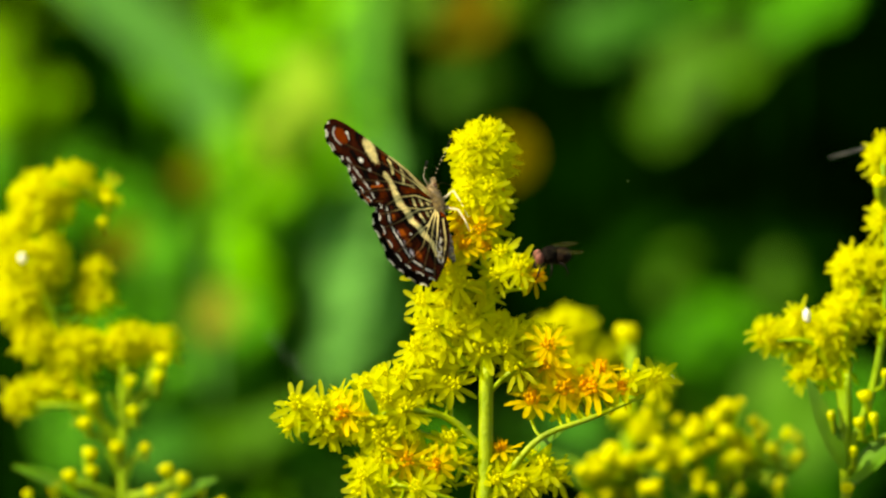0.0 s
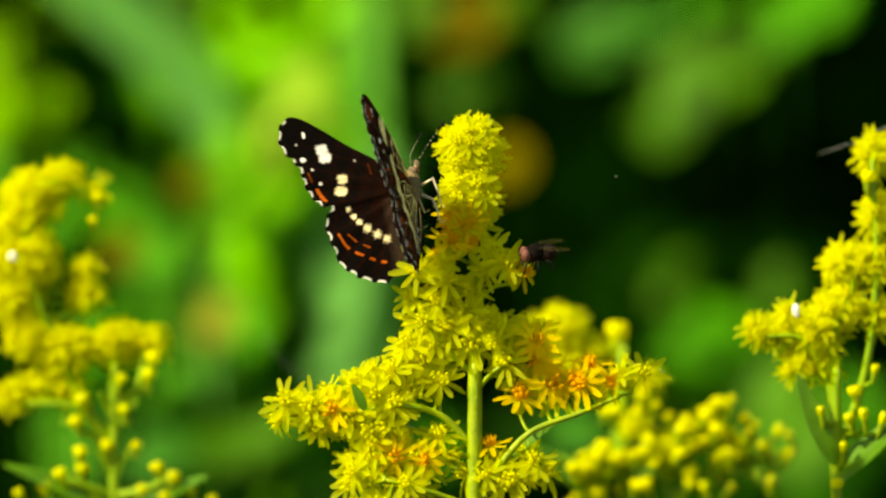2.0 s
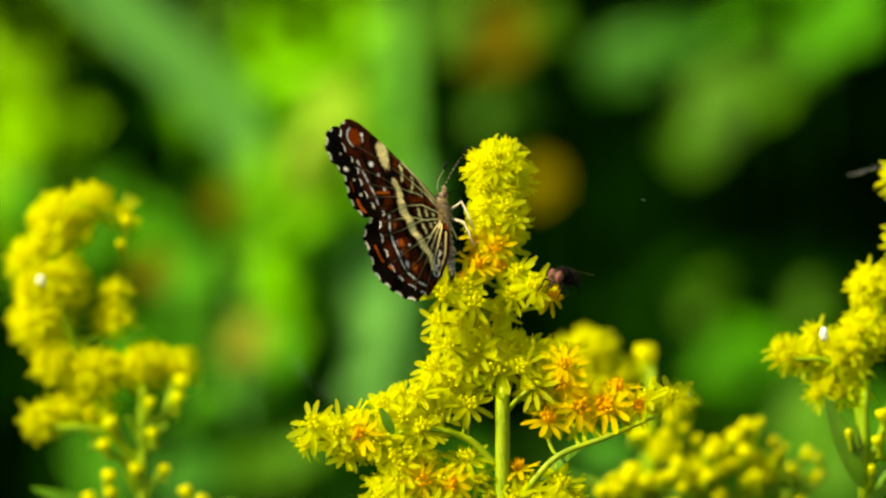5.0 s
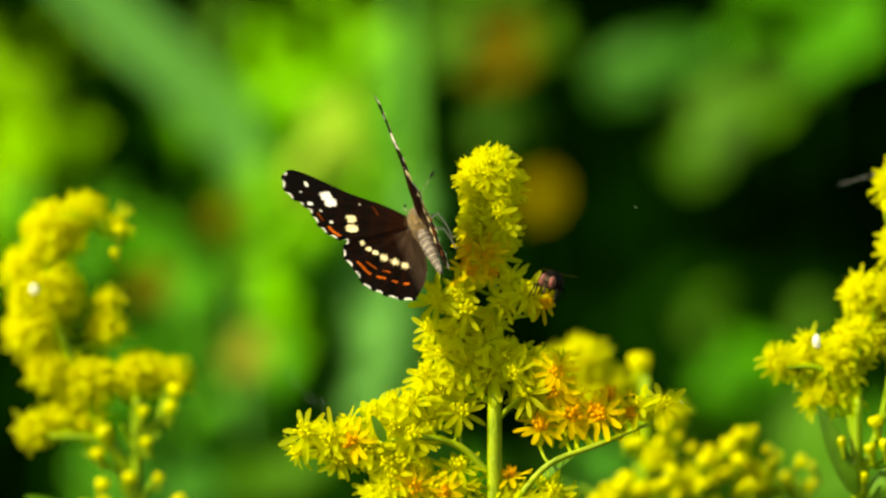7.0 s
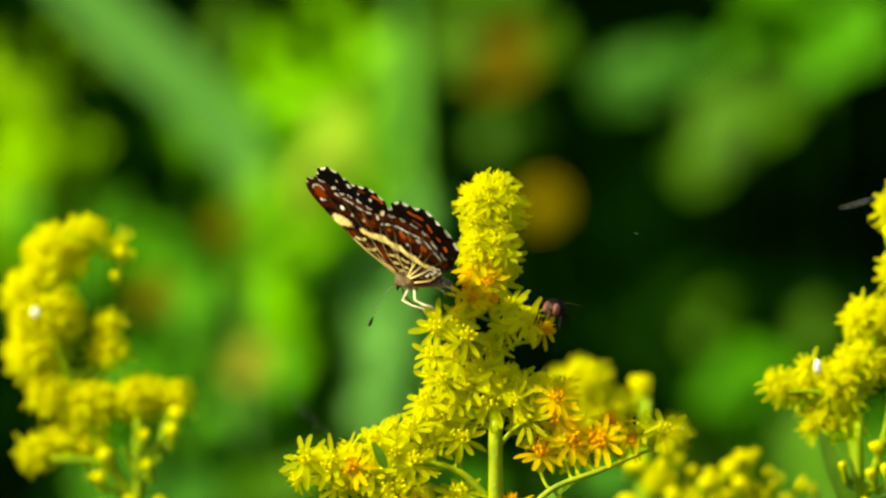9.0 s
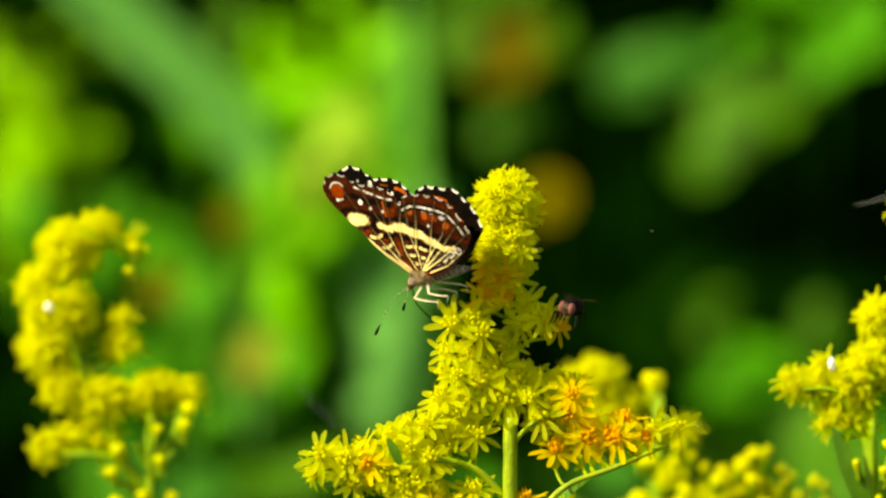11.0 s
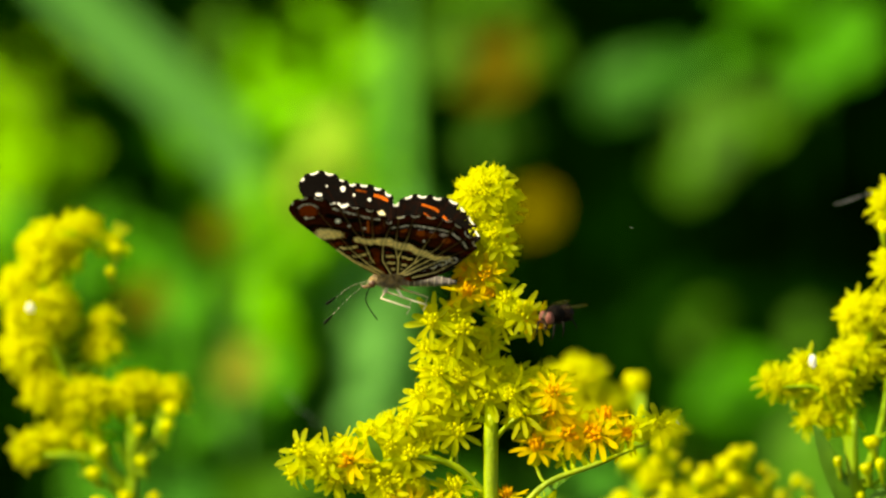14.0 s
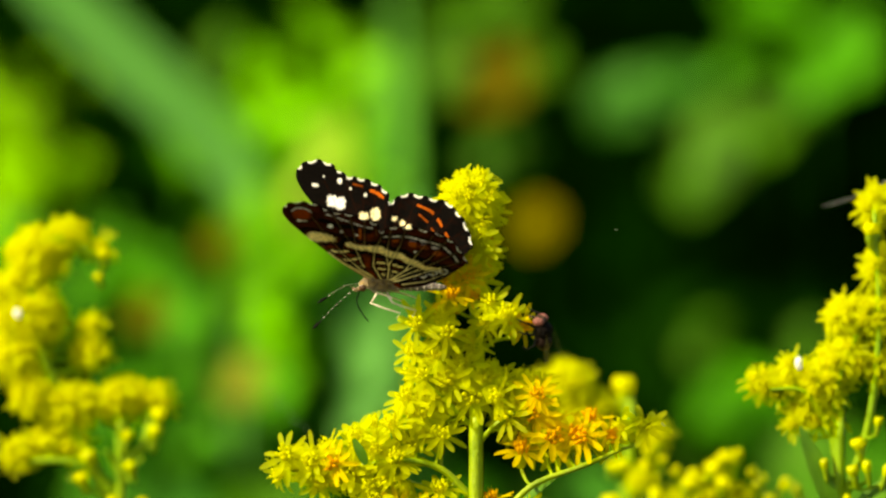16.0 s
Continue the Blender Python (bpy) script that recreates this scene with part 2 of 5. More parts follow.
def stalk(parent, top, foot, r=0.002, mat=None, name="stem", mid=None):
    bm = bmesh.new()
    pts = [foot] + ([mid] if mid is not None else [(Vector(foot) * 0.5 + Vector(top) * 0.5) + Vector((0.01, 0.005, 0))]) + [top]
    path = smooth_path(pts, 6)
    tube(bm, path, [r * (1 - 0.5 * i / len(path)) for i in range(len(path))], 7)
    return part(name, bm, mat or M_STEM, parent)


def empty(name, label, category, group="", loc=(0, 0, 0)):
    e = new(name)
    e.location = loc
    return tagged(e, label, category, group)


def G(x, z, y=800.0):
    """A place in the background, mm, at depth y."""
    return Vector((x * MM, y * MM, 1.0 + z * MM))


def blade(plant, foot, x0, z0, x1, z1, W, mat, y, normal):
    """A long strap leaf that rises from the ground through two places and ends at the second."""
    a, b = G(x0, z0, y), G(x1, z1, y)
    root = Vector((foot.x + (a.x - foot.x) * 0.25, foot.y + (y * MM - foot.y) * 0.3, 0.0))
    pts = smooth_path([root] + [root.lerp(a, k) for k in (0.55, 0.86, 0.96)] + [a, (a + b) * 0.5, b], 8)
    n = Vector(normal).normalized()
    bm = bmesh.new()
    rows = []
    for i, p in enumerate(pts):
        d = (pts[min(i + 1, len(pts) - 1)] - pts[max(i - 1, 0)]).normalized()
        side = d.cross(n).normalized()
        t = i / (len(pts) - 1)
        w = W * MM * 0.5 * min(1.0, 0.12 + 0.88 * max(0, (t - 0.60) / 0.08)) * (1 - max(0, (t - 0.80) / 0.20) ** 2 * 0.97)
        up = side.cross(d)
        rows.append([bm.verts.new(p + side * s * w - up * 0.25 * w * (1 - abs(s))) for s in (-1, -0.5, 0, 0.5, 1)])
    for a_, b_ in zip(rows, rows[1:]):
        for j in range(4):
            bm.faces.new((a_[j], a_[j + 1], b_[j + 1], b_[j]))
    part("leaf_blade", bm, mat, plant, m=Matrix.Translation(-foot))


def leafy_plant(label, leaves, mat, y, group="leafy plants behind the flowers", each=4):
    """A stem from the ground with leaves at given places: x, z, length, width, lean of the long axis in degrees, facing up."""
    cx = sum(l[0] for l in leaves) / len(leaves)
    top = max(l[1] for l in leaves)
    foot = Vector((cx * MM, y * MM + 0.06, 0))
    plant = empty("leafy_plant", label, "plant", group, foot)
    off = Matrix.Translation(-foot)
    rnd = random.Random(round(cx * 13 + top * 7))
    st = stalk(plant, G(cx, top, y + 30), foot, 0.0015, M_LEAF_DIM_SHADE)
    st.matrix_basis = off
    for x, z, L, W, ang, up in leaves:
        a = radians(ang)
        for k in range(each):
            dx, dz = rnd.uniform(-0.32, 0.32) * L, rnd.uniform(-0.34, 0.34) * W
            px, pz = x + dx * math.cos(a) - dz * math.sin(a), z + dx * math.sin(a) + dz * math.cos(a)
            ak = a + rnd.uniform(-0.7, 0.7)
            nk = (-0.45 + rnd.uniform(-0.3, 0.3), -0.75, up + rnd.uniform(-0.2, 0.3))
            lf = leaf_at(plant, G(px, pz, y + rnd.uniform(-25, 25)), (math.cos(ak), 0.12, math.sin(ak)), nk, (0.62 if each > 1 else 1) * L * MM, (0.60 if each > 1 else 1) * W * MM, mat, 0.08)
            lf.matrix_basis = off @ lf.matrix_basis
        bm = bmesh.new()
        tube(bm, smooth_path([G(cx, z - 20, y + 30) - foot, (G((cx + x) / 2, z - 12, y + 20)) - foot, G(x, z, y + 4) - foot], 4), 0.0007, 5)
        part("leaf_stalk", bm, M_LEAF_DIM_SHADE, plant)


def strewn(label, mat, seed, n, x0, x1, z0, z1, y):
    """A plant whose small leaves stand at odd angles all over a stretch of the border."""
    rnd = random.Random(seed)
    leaves = [(rnd.uniform(x0, x1), rnd.uniform(z0, z1), rnd.uniform(7, 15), rnd.uniform(3.5, 7), rnd.uniform(20, 160), rnd.uniform(0, 0.5)) for k in range(n)]
    leafy_plant(label, leaves, mat, y, "weedy plants behind the flowers", 1)


def round_flower(label, x, z, y, r, mat, core, petals=14, category="flower"):
    foot = Vector((x * MM + 0.02, y * MM + 0.04, 0))
    plant = empty("round_flower", label, category, "", foot)
    off = Matrix.Translation(-foot)
    c = G(x, z, y)
    stalk(plant, c + Vector((0, 0.006, -0.002)), foot, 0.0015, M_LEAF_DIM_SHADE).matrix_basis = off
    bm = bmesh.new()
    R = r * MM
    turn = Matrix.Translation(c - foot) @ aim((-0.35, -0.85, 0.4))
    for ring in range(2):
        for k in range(petals):
            a = 2 * math.pi * (k + 0.5 * ring) / petals
            ax = Vector((math.cos(a), math.sin(a), 0))
            sd = Vector((-ax.y, ax.x, 0))
            w = R * 0.26
            q = [ax * R * 0.2 - sd * w * 0.5, ax * R * 0.2 + sd * w * 0.5, ax * R * 0.75 + sd * w, ax * R - sd * 0, ax * R * 0.75 - sd * w]
            h = 0.1 * R * ring
            bm.faces.new([bm.verts.new(turn @ (p + Vector((0, 0, h + 0.12 * R * (p.length / R) ** 2)))) for p in q])
    part("petals", bm, mat, plant)
    bm = bmesh.new()
    ellipsoid(bm, (0, 0, 0.12 * R), (R * 0.4, R * 0.4, R * 0.25), 12, 8)
    part("flower_centre", bm, core, plant, m=turn)


def build_background():
    grp = "strap leaves behind the flowers"
    up = (-0.5, -0.8, 0.35)
    foot = Vector((-0.034, 0.86, 0))
    tuft = empty("strap_leaf_plant", "tuft of long bright lime green strap leaves", "plant", grp, foot)
    for x0, z0, x1, z1, w, y in ((-38, -35, -43, 54, 15, 830), (-35, -22, -19, 50, 16, 800), (-33, -30, -28, 46, 16, 850), (-28, -45, -22, 44, 15, 880), (-22, -60, -20, 46, 14, 860),
                                 (-31, -66, -34, -6, 9, 780), (-36, 0, -25, 40, 9, 760), (-26, 8, -15, 48, 10, 870)):
        blade(tuft, foot, x0, z0, x1, z1, w, M_BLADE_LIME, y, up)
    foot = Vector((-0.012, 0.88, 0))
    tuft = empty("strap_leaf_plant", "tuft of long pale blue-green strap leaves", "plant", grp, foot)
    for x0, z0, x1, z1, w, y in ((-15, -75, -10, 66, 17, 800), (-18, -80, -15, 22, 18, 770), (-25, -80, -23, 24, 18, 780), (-6, -80, -7, 20, 14, 790)):
        blade(tuft, foot, x0, z0, x1, z1, w, M_BLADE_PALE, y, up)
    foot = Vector((-0.02, 0.80, 0))
    tuft = empty("strap_leaf_plant", "arching pale green and lime strap leaves", "plant", grp, foot)
    blade(tuft, foot, -44, 20, -112, 92, 13, M_BLADE_PALE_LIT, 690, up)
    blade(tuft, foot, -40, -2, -62, 40, 9, M_BLADE_LIME, 720, up)
    blade(tuft, foot, -33, 0, -24, 46, 9, M_BLADE_LIME, 720, up)
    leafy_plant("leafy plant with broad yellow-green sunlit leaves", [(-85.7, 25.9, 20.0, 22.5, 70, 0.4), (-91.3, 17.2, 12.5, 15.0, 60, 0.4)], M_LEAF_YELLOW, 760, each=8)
    # near-black leaves added where only shaded gaps lie
    leafy_plant("leafy plant with leaves painted near black for shaded gaps", [(-66.8, 23.9, 26.7, 10.2, 70, 0), (-63.2, 13.0, 14.5, 7.3, 80, 0)], M_LEAF_DEEP_SHADE, 700, each=6)
    leafy_plant("leafy plant with leaves painted near black for shaded gaps", [(-90.6, 43.6, 14.5, 9.6, 0, 0), (-80.4, 37.6, 14.5, 6.3, 150, 0)], M_LEAF_DEEP_SHADE, 690, each=6)
    leafy_plant("leafy plant with yellowing upright leaves", [(-22.6, 21.5, 24.2, 8.2, 85, 0.4), (-28.7, 15.4, 19.4, 8.2, 75, 0.4)], M_LEAF_FADE, 700, each=6)
    leafy_plant("leafy plant with fresh lime leaves", [(-37.5, 22.0, 31.8, 12.2, 85, 0.4), (-40.5, -4.0, 19.6, 14.7, 60, 0.4), (-33.2, -18.7, 17.1, 12.2, 70, 0.4)], M_BLADE_LIME, 720, each=7)
    leafy_plant("leafy plant with mid green soft leaves", [(-54.5, 2.1, 19.8, 14.8, 60, 0.3), (-58.2, -28.8, 14.8, 12.4, 60, 0.3), (-66.9, -4.1, 12.4, 12.4, 30, 0.3)], M_LEAF_MID, 740, each=7)
    leafy_plant("leafy plant with leaves painted dark for shaded gaps", [(-22.0, -3.4, 9.6, 6.2, 80, 0), (-27.2, -36.3, 12.0, 8.2, 50, 0)], M_LEAF_DEEP_SHADE, 680, each=5)
    leafy_plant("leafy plant with pale grey-green soft leaves", [(42, 38.5, 16, 12, 80, 0.4), (55, 44, 15, 9, 10, 0.3)], M_LEAF_GREY, 860, each=9)
    leafy_plant("leafy plant with broad olive green leaves", [(69, 32, 24, 18, 40, 0.4), (60.5, 18.5, 15, 14, 60, 0.3), (81, 36, 14, 12, 60, 0.3)], M_LEAF_OLIVE, 850, each=9)
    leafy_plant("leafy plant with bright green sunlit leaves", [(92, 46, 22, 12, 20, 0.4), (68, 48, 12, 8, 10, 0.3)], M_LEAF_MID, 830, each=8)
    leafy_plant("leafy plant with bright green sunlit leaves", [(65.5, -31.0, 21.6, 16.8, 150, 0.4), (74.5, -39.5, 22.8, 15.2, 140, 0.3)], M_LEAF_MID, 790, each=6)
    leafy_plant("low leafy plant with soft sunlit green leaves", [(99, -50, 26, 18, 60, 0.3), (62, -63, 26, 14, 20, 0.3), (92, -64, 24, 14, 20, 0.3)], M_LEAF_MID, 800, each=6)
    leafy_plant("low leafy plant with soft olive leaves", [(-42, -54, 20, 12, 20, 0.3), (-30, -47, 14, 10, 60, 0.3)], M_LEAF_OLIVE, 640, each=4)
    leafy_plant("leafy plant with small soft olive leaves", [(61, -15, 15, 9, 20, 0.2), (85, -18, 12, 10, 30, 0.2)], M_LEAF_OLIVE, 810, each=4)
    leafy_plant("leafy plant with green leaves coloured dim for shade", [(55.7, -10.8, 31.4, 10.5, 5, 0.2), (90.4, -10.8, 18.3, 14.6, 170, 0.2), (35.5, -22.5, 23.5, 15.7, 20, 0.2)], M_LEAF_DIM_SHADE, 850, each=6)
    leafy_plant("leafy plant with many lime green leaves", [(-27.5, 24.0, 27.1, 12.3, 80, 0.4), (-19.8, 7.1, 27.1, 9.9, 80, 0.4), (-33.4, 3.4, 22.2, 12.3, 70, 0.4), (-43.3, 16.9, 14.8, 9.9, 70, 0.4)], M_BLADE_LIME, 735, each=7)
    leafy_plant("leafy plant with fresh mid green leaves", [(-46.9, -16.4, 17.2, 14.8, 60, 0.3), (-45.7, -36.0, 19.7, 14.8, 40, 0.3), (-30.9, -6.5, 14.8, 12.3, 60, 0.3), (-91.2, 5.8, 14.8, 12.3, 60, 0.3)], M_LEAF_MID, 730, each=7)
    leafy_plant("leafy plant with pale fresh leaves", [(-13.5, -21.0, 29.1, 12.1, 85, 0.3), (-15.9, -35.5, 19.4, 12.1, 80, 0.3)], M_BLADE_PALE_LIT, 700, each=6)
    leafy_plant("leafy plant with soft lime leaves", [(-36.5, 6.9, 19.4, 12.1, 80, 0.4), (-28.1, -1.6, 17.0, 9.7, 70, 0.4), (-35.3, -11.3, 14.5, 9.7, 60, 0.4), (-15.9, 10.5, 19.4, 7.3, 85, 0.4)], M_BLADE_LIME, 700, each=7)
    leafy_plant("leafy plant with soft mid green leaves", [(-53.2, -11.2, 12.1, 9.6, 60, 0.3), (-36.4, -28.1, 14.5, 10.6, 60, 0.3), (5.8, -49.8, 12.1, 9.6, 80, 0.3)], M_LEAF_MID, 690, each=6)
    leafy_plant("low leafy plant with grey-green leaves", [(32.0, -45.3, 12.3, 10.1, 20, 0.4), (-49.9, -49.8, 13.5, 9.9, 20, 0.5)], M_LEAF_GREY, 560, each=6)
    leafy_plant("leafy plant with dull olive leaves", [(15, 27, 16, 12, 40, 0.3), (23, 47, 15, 10, 20, 0.3), (1, 46, 14, 10, 60, 0.3), (10, 60, 24, 10, 10, 0.3)], M_LEAF_OLIVE, 870, each=6)
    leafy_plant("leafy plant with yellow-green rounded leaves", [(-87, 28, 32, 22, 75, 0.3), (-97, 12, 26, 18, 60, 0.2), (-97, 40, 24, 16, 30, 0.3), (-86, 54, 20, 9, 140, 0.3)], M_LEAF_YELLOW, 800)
    leafy_plant("leafy plant with mid green leaves", [(-58, -4, 28, 18, 70, 0.3), (-70, -22, 30, 16, 40, 0.2), (-76, 4, 26, 14, 100, 0.2), (-92, -8, 26, 16, 60, 0.3), (-52, 16, 26, 14, 80, 0.3), (-26, -14, 34, 16, 75, 0.3), (-12, -12, 24, 12, 100, 0.3), (-72, -50, 30, 18, 40, 0.2)], M_LEAF_MID, 850)
    leafy_plant("leafy plant with broad pale fresh leaves", [(-25, -8, 32, 18, 80, 0.3), (-12, -14, 28, 16, 95, 0.3), (-30, -22, 26, 14, 60, 0.3), (-8, 4, 22, 12, 100, 0.3), (-19, 8, 22, 12, 75, 0.3)], M_BLADE_PALE_LIT, 715)
    leafy_plant("low leafy plant with dark green leaves, shade in their colour", [(-34, -40, 34, 20, 30, 0.0), (-46, -46, 34, 20, 140, 0.0), (-24, -52, 30, 20, 20, 0.0), (-38, -58, 36, 22, 100, 0.0), (-60, -36, 20, 12, 60, 0.0)], M_LEAF_DIM_SHADE, 690)
    leafy_plant("leafy plant with pale grey-green leaves", [(-58, -50, 28, 18, 10, 0.5), (-50, -38, 22, 10, 60, 0.3)], M_LEAF_GREY, 780)
    leafy_plant("leafy plant with fresh green leaves", [(98, 54, 20, 10, 20, 0.3), (78, 62, 22, 8, 170, 0.2)], M_LEAF_MID, 850)
    leafy_plant("leafy plant with bright green leaves", [(67.5, -32, 26, 20, 150, 0.5), (78, -44, 28, 16, 140, 0.4)], M_LEAF_MID, 780)
    leafy_plant("leafy plant with soft grey-green shaded leaves", [(82, -48, 34, 22, 30, 0.3), (58, -54, 30, 18, 150, 0.3), (30, -50, 26, 16, 20, 0.3)], M_LEAF_OLIVE, 770)
    leafy_plant("leafy plant with green leaves darkened in colour for shade", [(55, -10, 24, 8, 5, 0.0), (88, -11, 16, 9, 170, 0.0), (35, -20, 24, 16, 120, 0.0), (15, 30, 22, 14, 60, 0.0), (98, -26, 20, 14, 60, 0.0)], M_LEAF_DIM_SHADE, 900)
    # more leaves darkened in colour to stand for shaded gaps
    leafy_plant("leafy plant with leaves painted very dark for shaded gaps", [(-74, 21, 18, 11, 80, 0.0), (-92, 43, 18, 12, 150, 0.0), (-51, 10, 12, 7, 80, 0.0), (-96, -34, 26, 18, 60, 0.0)], M_LEAF_DEEP_SHADE, 815)
    leafy_plant("leafy plant with leaves painted very dark for shaded gaps", [(-21, -4, 10, 7, 60, 0.0), (-28, 48, 14, 9, 100, 0.0), (-13.5, 48, 13, 7, 80, 0.0)], M_LEAF_DEEP_SHADE, 730)
    leafy_plant("leafy plant with leaves painted near black for shaded gaps", [(-74, 31, 22, 13, 75, 0.0), (-97, 56, 22, 12, 150, 0.0), (-82, 50, 12, 6, 140, 0.0)], M_LEAF_DEEP_SHADE, 712)
    leafy_plant("leafy plant with yellowing leaves", [(-26, 24, 34, 8, 82, 0.3), (-29, 8, 20, 8, 70, 0.3)], M_LEAF_FADE, 705)
    leafy_plant("leafy plant with dark olive leaves", [(-50, 50, 16, 8, 100, 0.1)], M_LEAF_OLIVE, 800)
    strewn("loose weedy plant with mottled bright green leaves", M_LEAF_MID, 5, 16, -66, -42, -34, 30, 745)
    strewn("loose weedy plant with lime green leaves", M_BLADE_LIME, 6, 20, -46, -14, -24, 52, 725)
    strewn("loose weedy plant with pale green leaves", M_BLADE_PALE, 7, 10, -20, 0, -34, 30, 735)
    strewn("loose weedy plant with leaves coloured dark for shade", M_LEAF_DIM_SHADE, 8, 5, -56, -30, -14, 20, 705)
    strewn("loose weedy plant with yellow-green leaves", M_LEAF_YELLOW, 12, 10, -102, -80, -20, 40, 760)
    strewn("loose weedy plant with leaves coloured dark for shade", M_LEAF_DIM_SHADE, 13, 10, 40, 100, -44, -18, 880)
    round_flower("dull golden yellow daisy-like flower", 22.2, 9.7, 800, 5.6, M_GOLD, M_GOLD)
    round_flower("withered brown flower head on a stalk", 13, 43.5, 850, 9.5, M_DRY, M_DRY, category="flower")
    round_flower("faded tan yellow flower on a stalk", -41, -24, 655, 5.5, M_TAN, M_TAN)
    round_flower("withered reddish brown flower head", -60.5, -9.5, 650, 4.5, M_DRY, M_DRY)
    round_flower("withered reddish brown flower head", -46, 4.5, 650, 4, M_DRY, M_DRY)
    round_flower("faded tan yellow flower on a stalk", -91, 23, 780, 4, M_TAN, M_TAN)


# ---------------------------------------------------------------- goldenrod
def head_meshes(rnd, k):
    """One goldenrod head along +Z: ray ring, disc and bract cup, in metres. Several shapes."""
    rays = bmesh.new()
    n = rnd.randint(9, 12)
    for i in range(n):
        a = 2 * math.pi * (i + rnd.uniform(-0.3, 0.3)) / n
        L = rnd.uniform(2.1, 3.1) * MM
        w = rnd.uniform(0.30, 0.41) * MM
        rise = rnd.uniform(-0.05, 0.4)
        curl = rnd.uniform(-0.5, 0.25)
        ax = Vector((math.cos(a), math.sin(a), 0))
        sd = Vector((-ax.y, ax.x, 0))
        prof = ((0.0, 0.45), (0.35, 0.95), (0.75, 1.0), (1.0, 0.45))
        rows = []
        for t, ww in prof:
            c = ax * (0.5 * MM + L * t * math.cos(rise * 0.8)) + Vector((0, 0, 0.2 * MM + L * t * math.sin(rise * 0.8) + curl * L * t * t))
            cup = 0.12 * w
            rows.append([rays.verts.new(c - sd * w * ww + Vector((0, 0, cup))), rays.verts.new(c - Vector((0, 0, cup))), rays.verts.new(c + sd * w * ww + Vector((0, 0, cup)))])
        for p, q in zip(rows, rows[1:]):
            for j in range(2):
                rays.faces.new((p[j], p[j + 1], q[j + 1], q[j]))
    disc = bmesh.new()
    for i in range(9):
        a = i * 2.4
        r = 0.22 * MM * math.sqrt(i)
        b = Vector((math.cos(a) * r, math.sin(a) * r, 0))
        d = Vector((b.x * 0.6, b.y * 0.6, 1.1 * MM + rnd.uniform(0, 0.5) * MM))
        tube(disc, [b, b + d * 0.7, b + d], [0.13 * MM, 0.17 * MM, 0.26 * MM], 5)
        e = b + d
        tube(disc, [e, e + d * 0.35], [0.05 * MM, 0.03 * MM], 4)
    cup = bmesh.new()
    tube(cup, [(0, 0, -2.6 * MM), (0, 0, -2.2 * MM), (0, 0, -1.2 * MM), (0, 0, 0.1 * MM)], [0.25 * MM, 0.55 * MM, 0.75 * MM, 0.62 * MM], 8)
    return rays, disc, cup


def make_heads():
    rnd = random.Random(3)
    out = {}
    for tone, (mr, md) in {"fresh": (M_RAY, M_DISC), "aged": (M_RAY_OLD, M_DISC_OLD)}.items():
        out[tone] = []
        for k in range(6):
            a, b, c = head_meshes(rnd, k)
            out[tone].append((mesh_of("rays", a, mr), mesh_of("disc", b, md), mesh_of("bract_cup", c, M_CUP)))
    return out


HEADS = make_heads()


def bud_mesh(name, mat, L=3.0, W=1.0, lean=0.0):
    """A bud half out of its green cup, blunt and a little lobed at the top."""
    bm = bmesh.new()
    prof = ((-0.75, 0.16), (-0.55, 0.42), (-0.30, 0.62), (-0.08, 0.72), (0.0, 0.70), (0.12, 0.92), (0.30, 1.0), (0.42, 0.82), (0.46, 0.30))
    rings = []
    for h, r in prof:
        ring = []
        for k in range(10):
            a = 2 * math.pi * k / 10
            rr = W * r * (1 + (0.10 * math.cos(5 * a + lean) if h > 0.05 else 0))
            ring.append(bm.verts.new((MM * (rr * math.cos(a) + lean * h), MM * rr * math.sin(a), MM * L * (h + (0.03 * math.cos(5 * a) if h > 0.3 else 0)))))
        rings.append(ring)
    for n, (a, b) in enumerate(zip(rings, rings[1:])):
        for k in range(10):
            f = bm.faces.new((a[k], a[(k + 1) % 10], b[(k + 1) % 10], b[k]))
            f.material_index = 1 if n < 4 else 0
    bm.faces.new(rings[-1])
    bm.faces.new(rings[0][::-1])
    return mesh_of(name, bm, (mat, M_STEM))


BUDS = [bud_mesh("bud", M_BUD, 3.4, 1.15), bud_mesh("bud", M_BUD, 2.9, 1.2, 0.3), bud_mesh("bud", M_BUD_GREEN, 3.4, 0.95, 0.2), bud_mesh("bud", M_BUD_GREEN, 4.2, 0.85)]


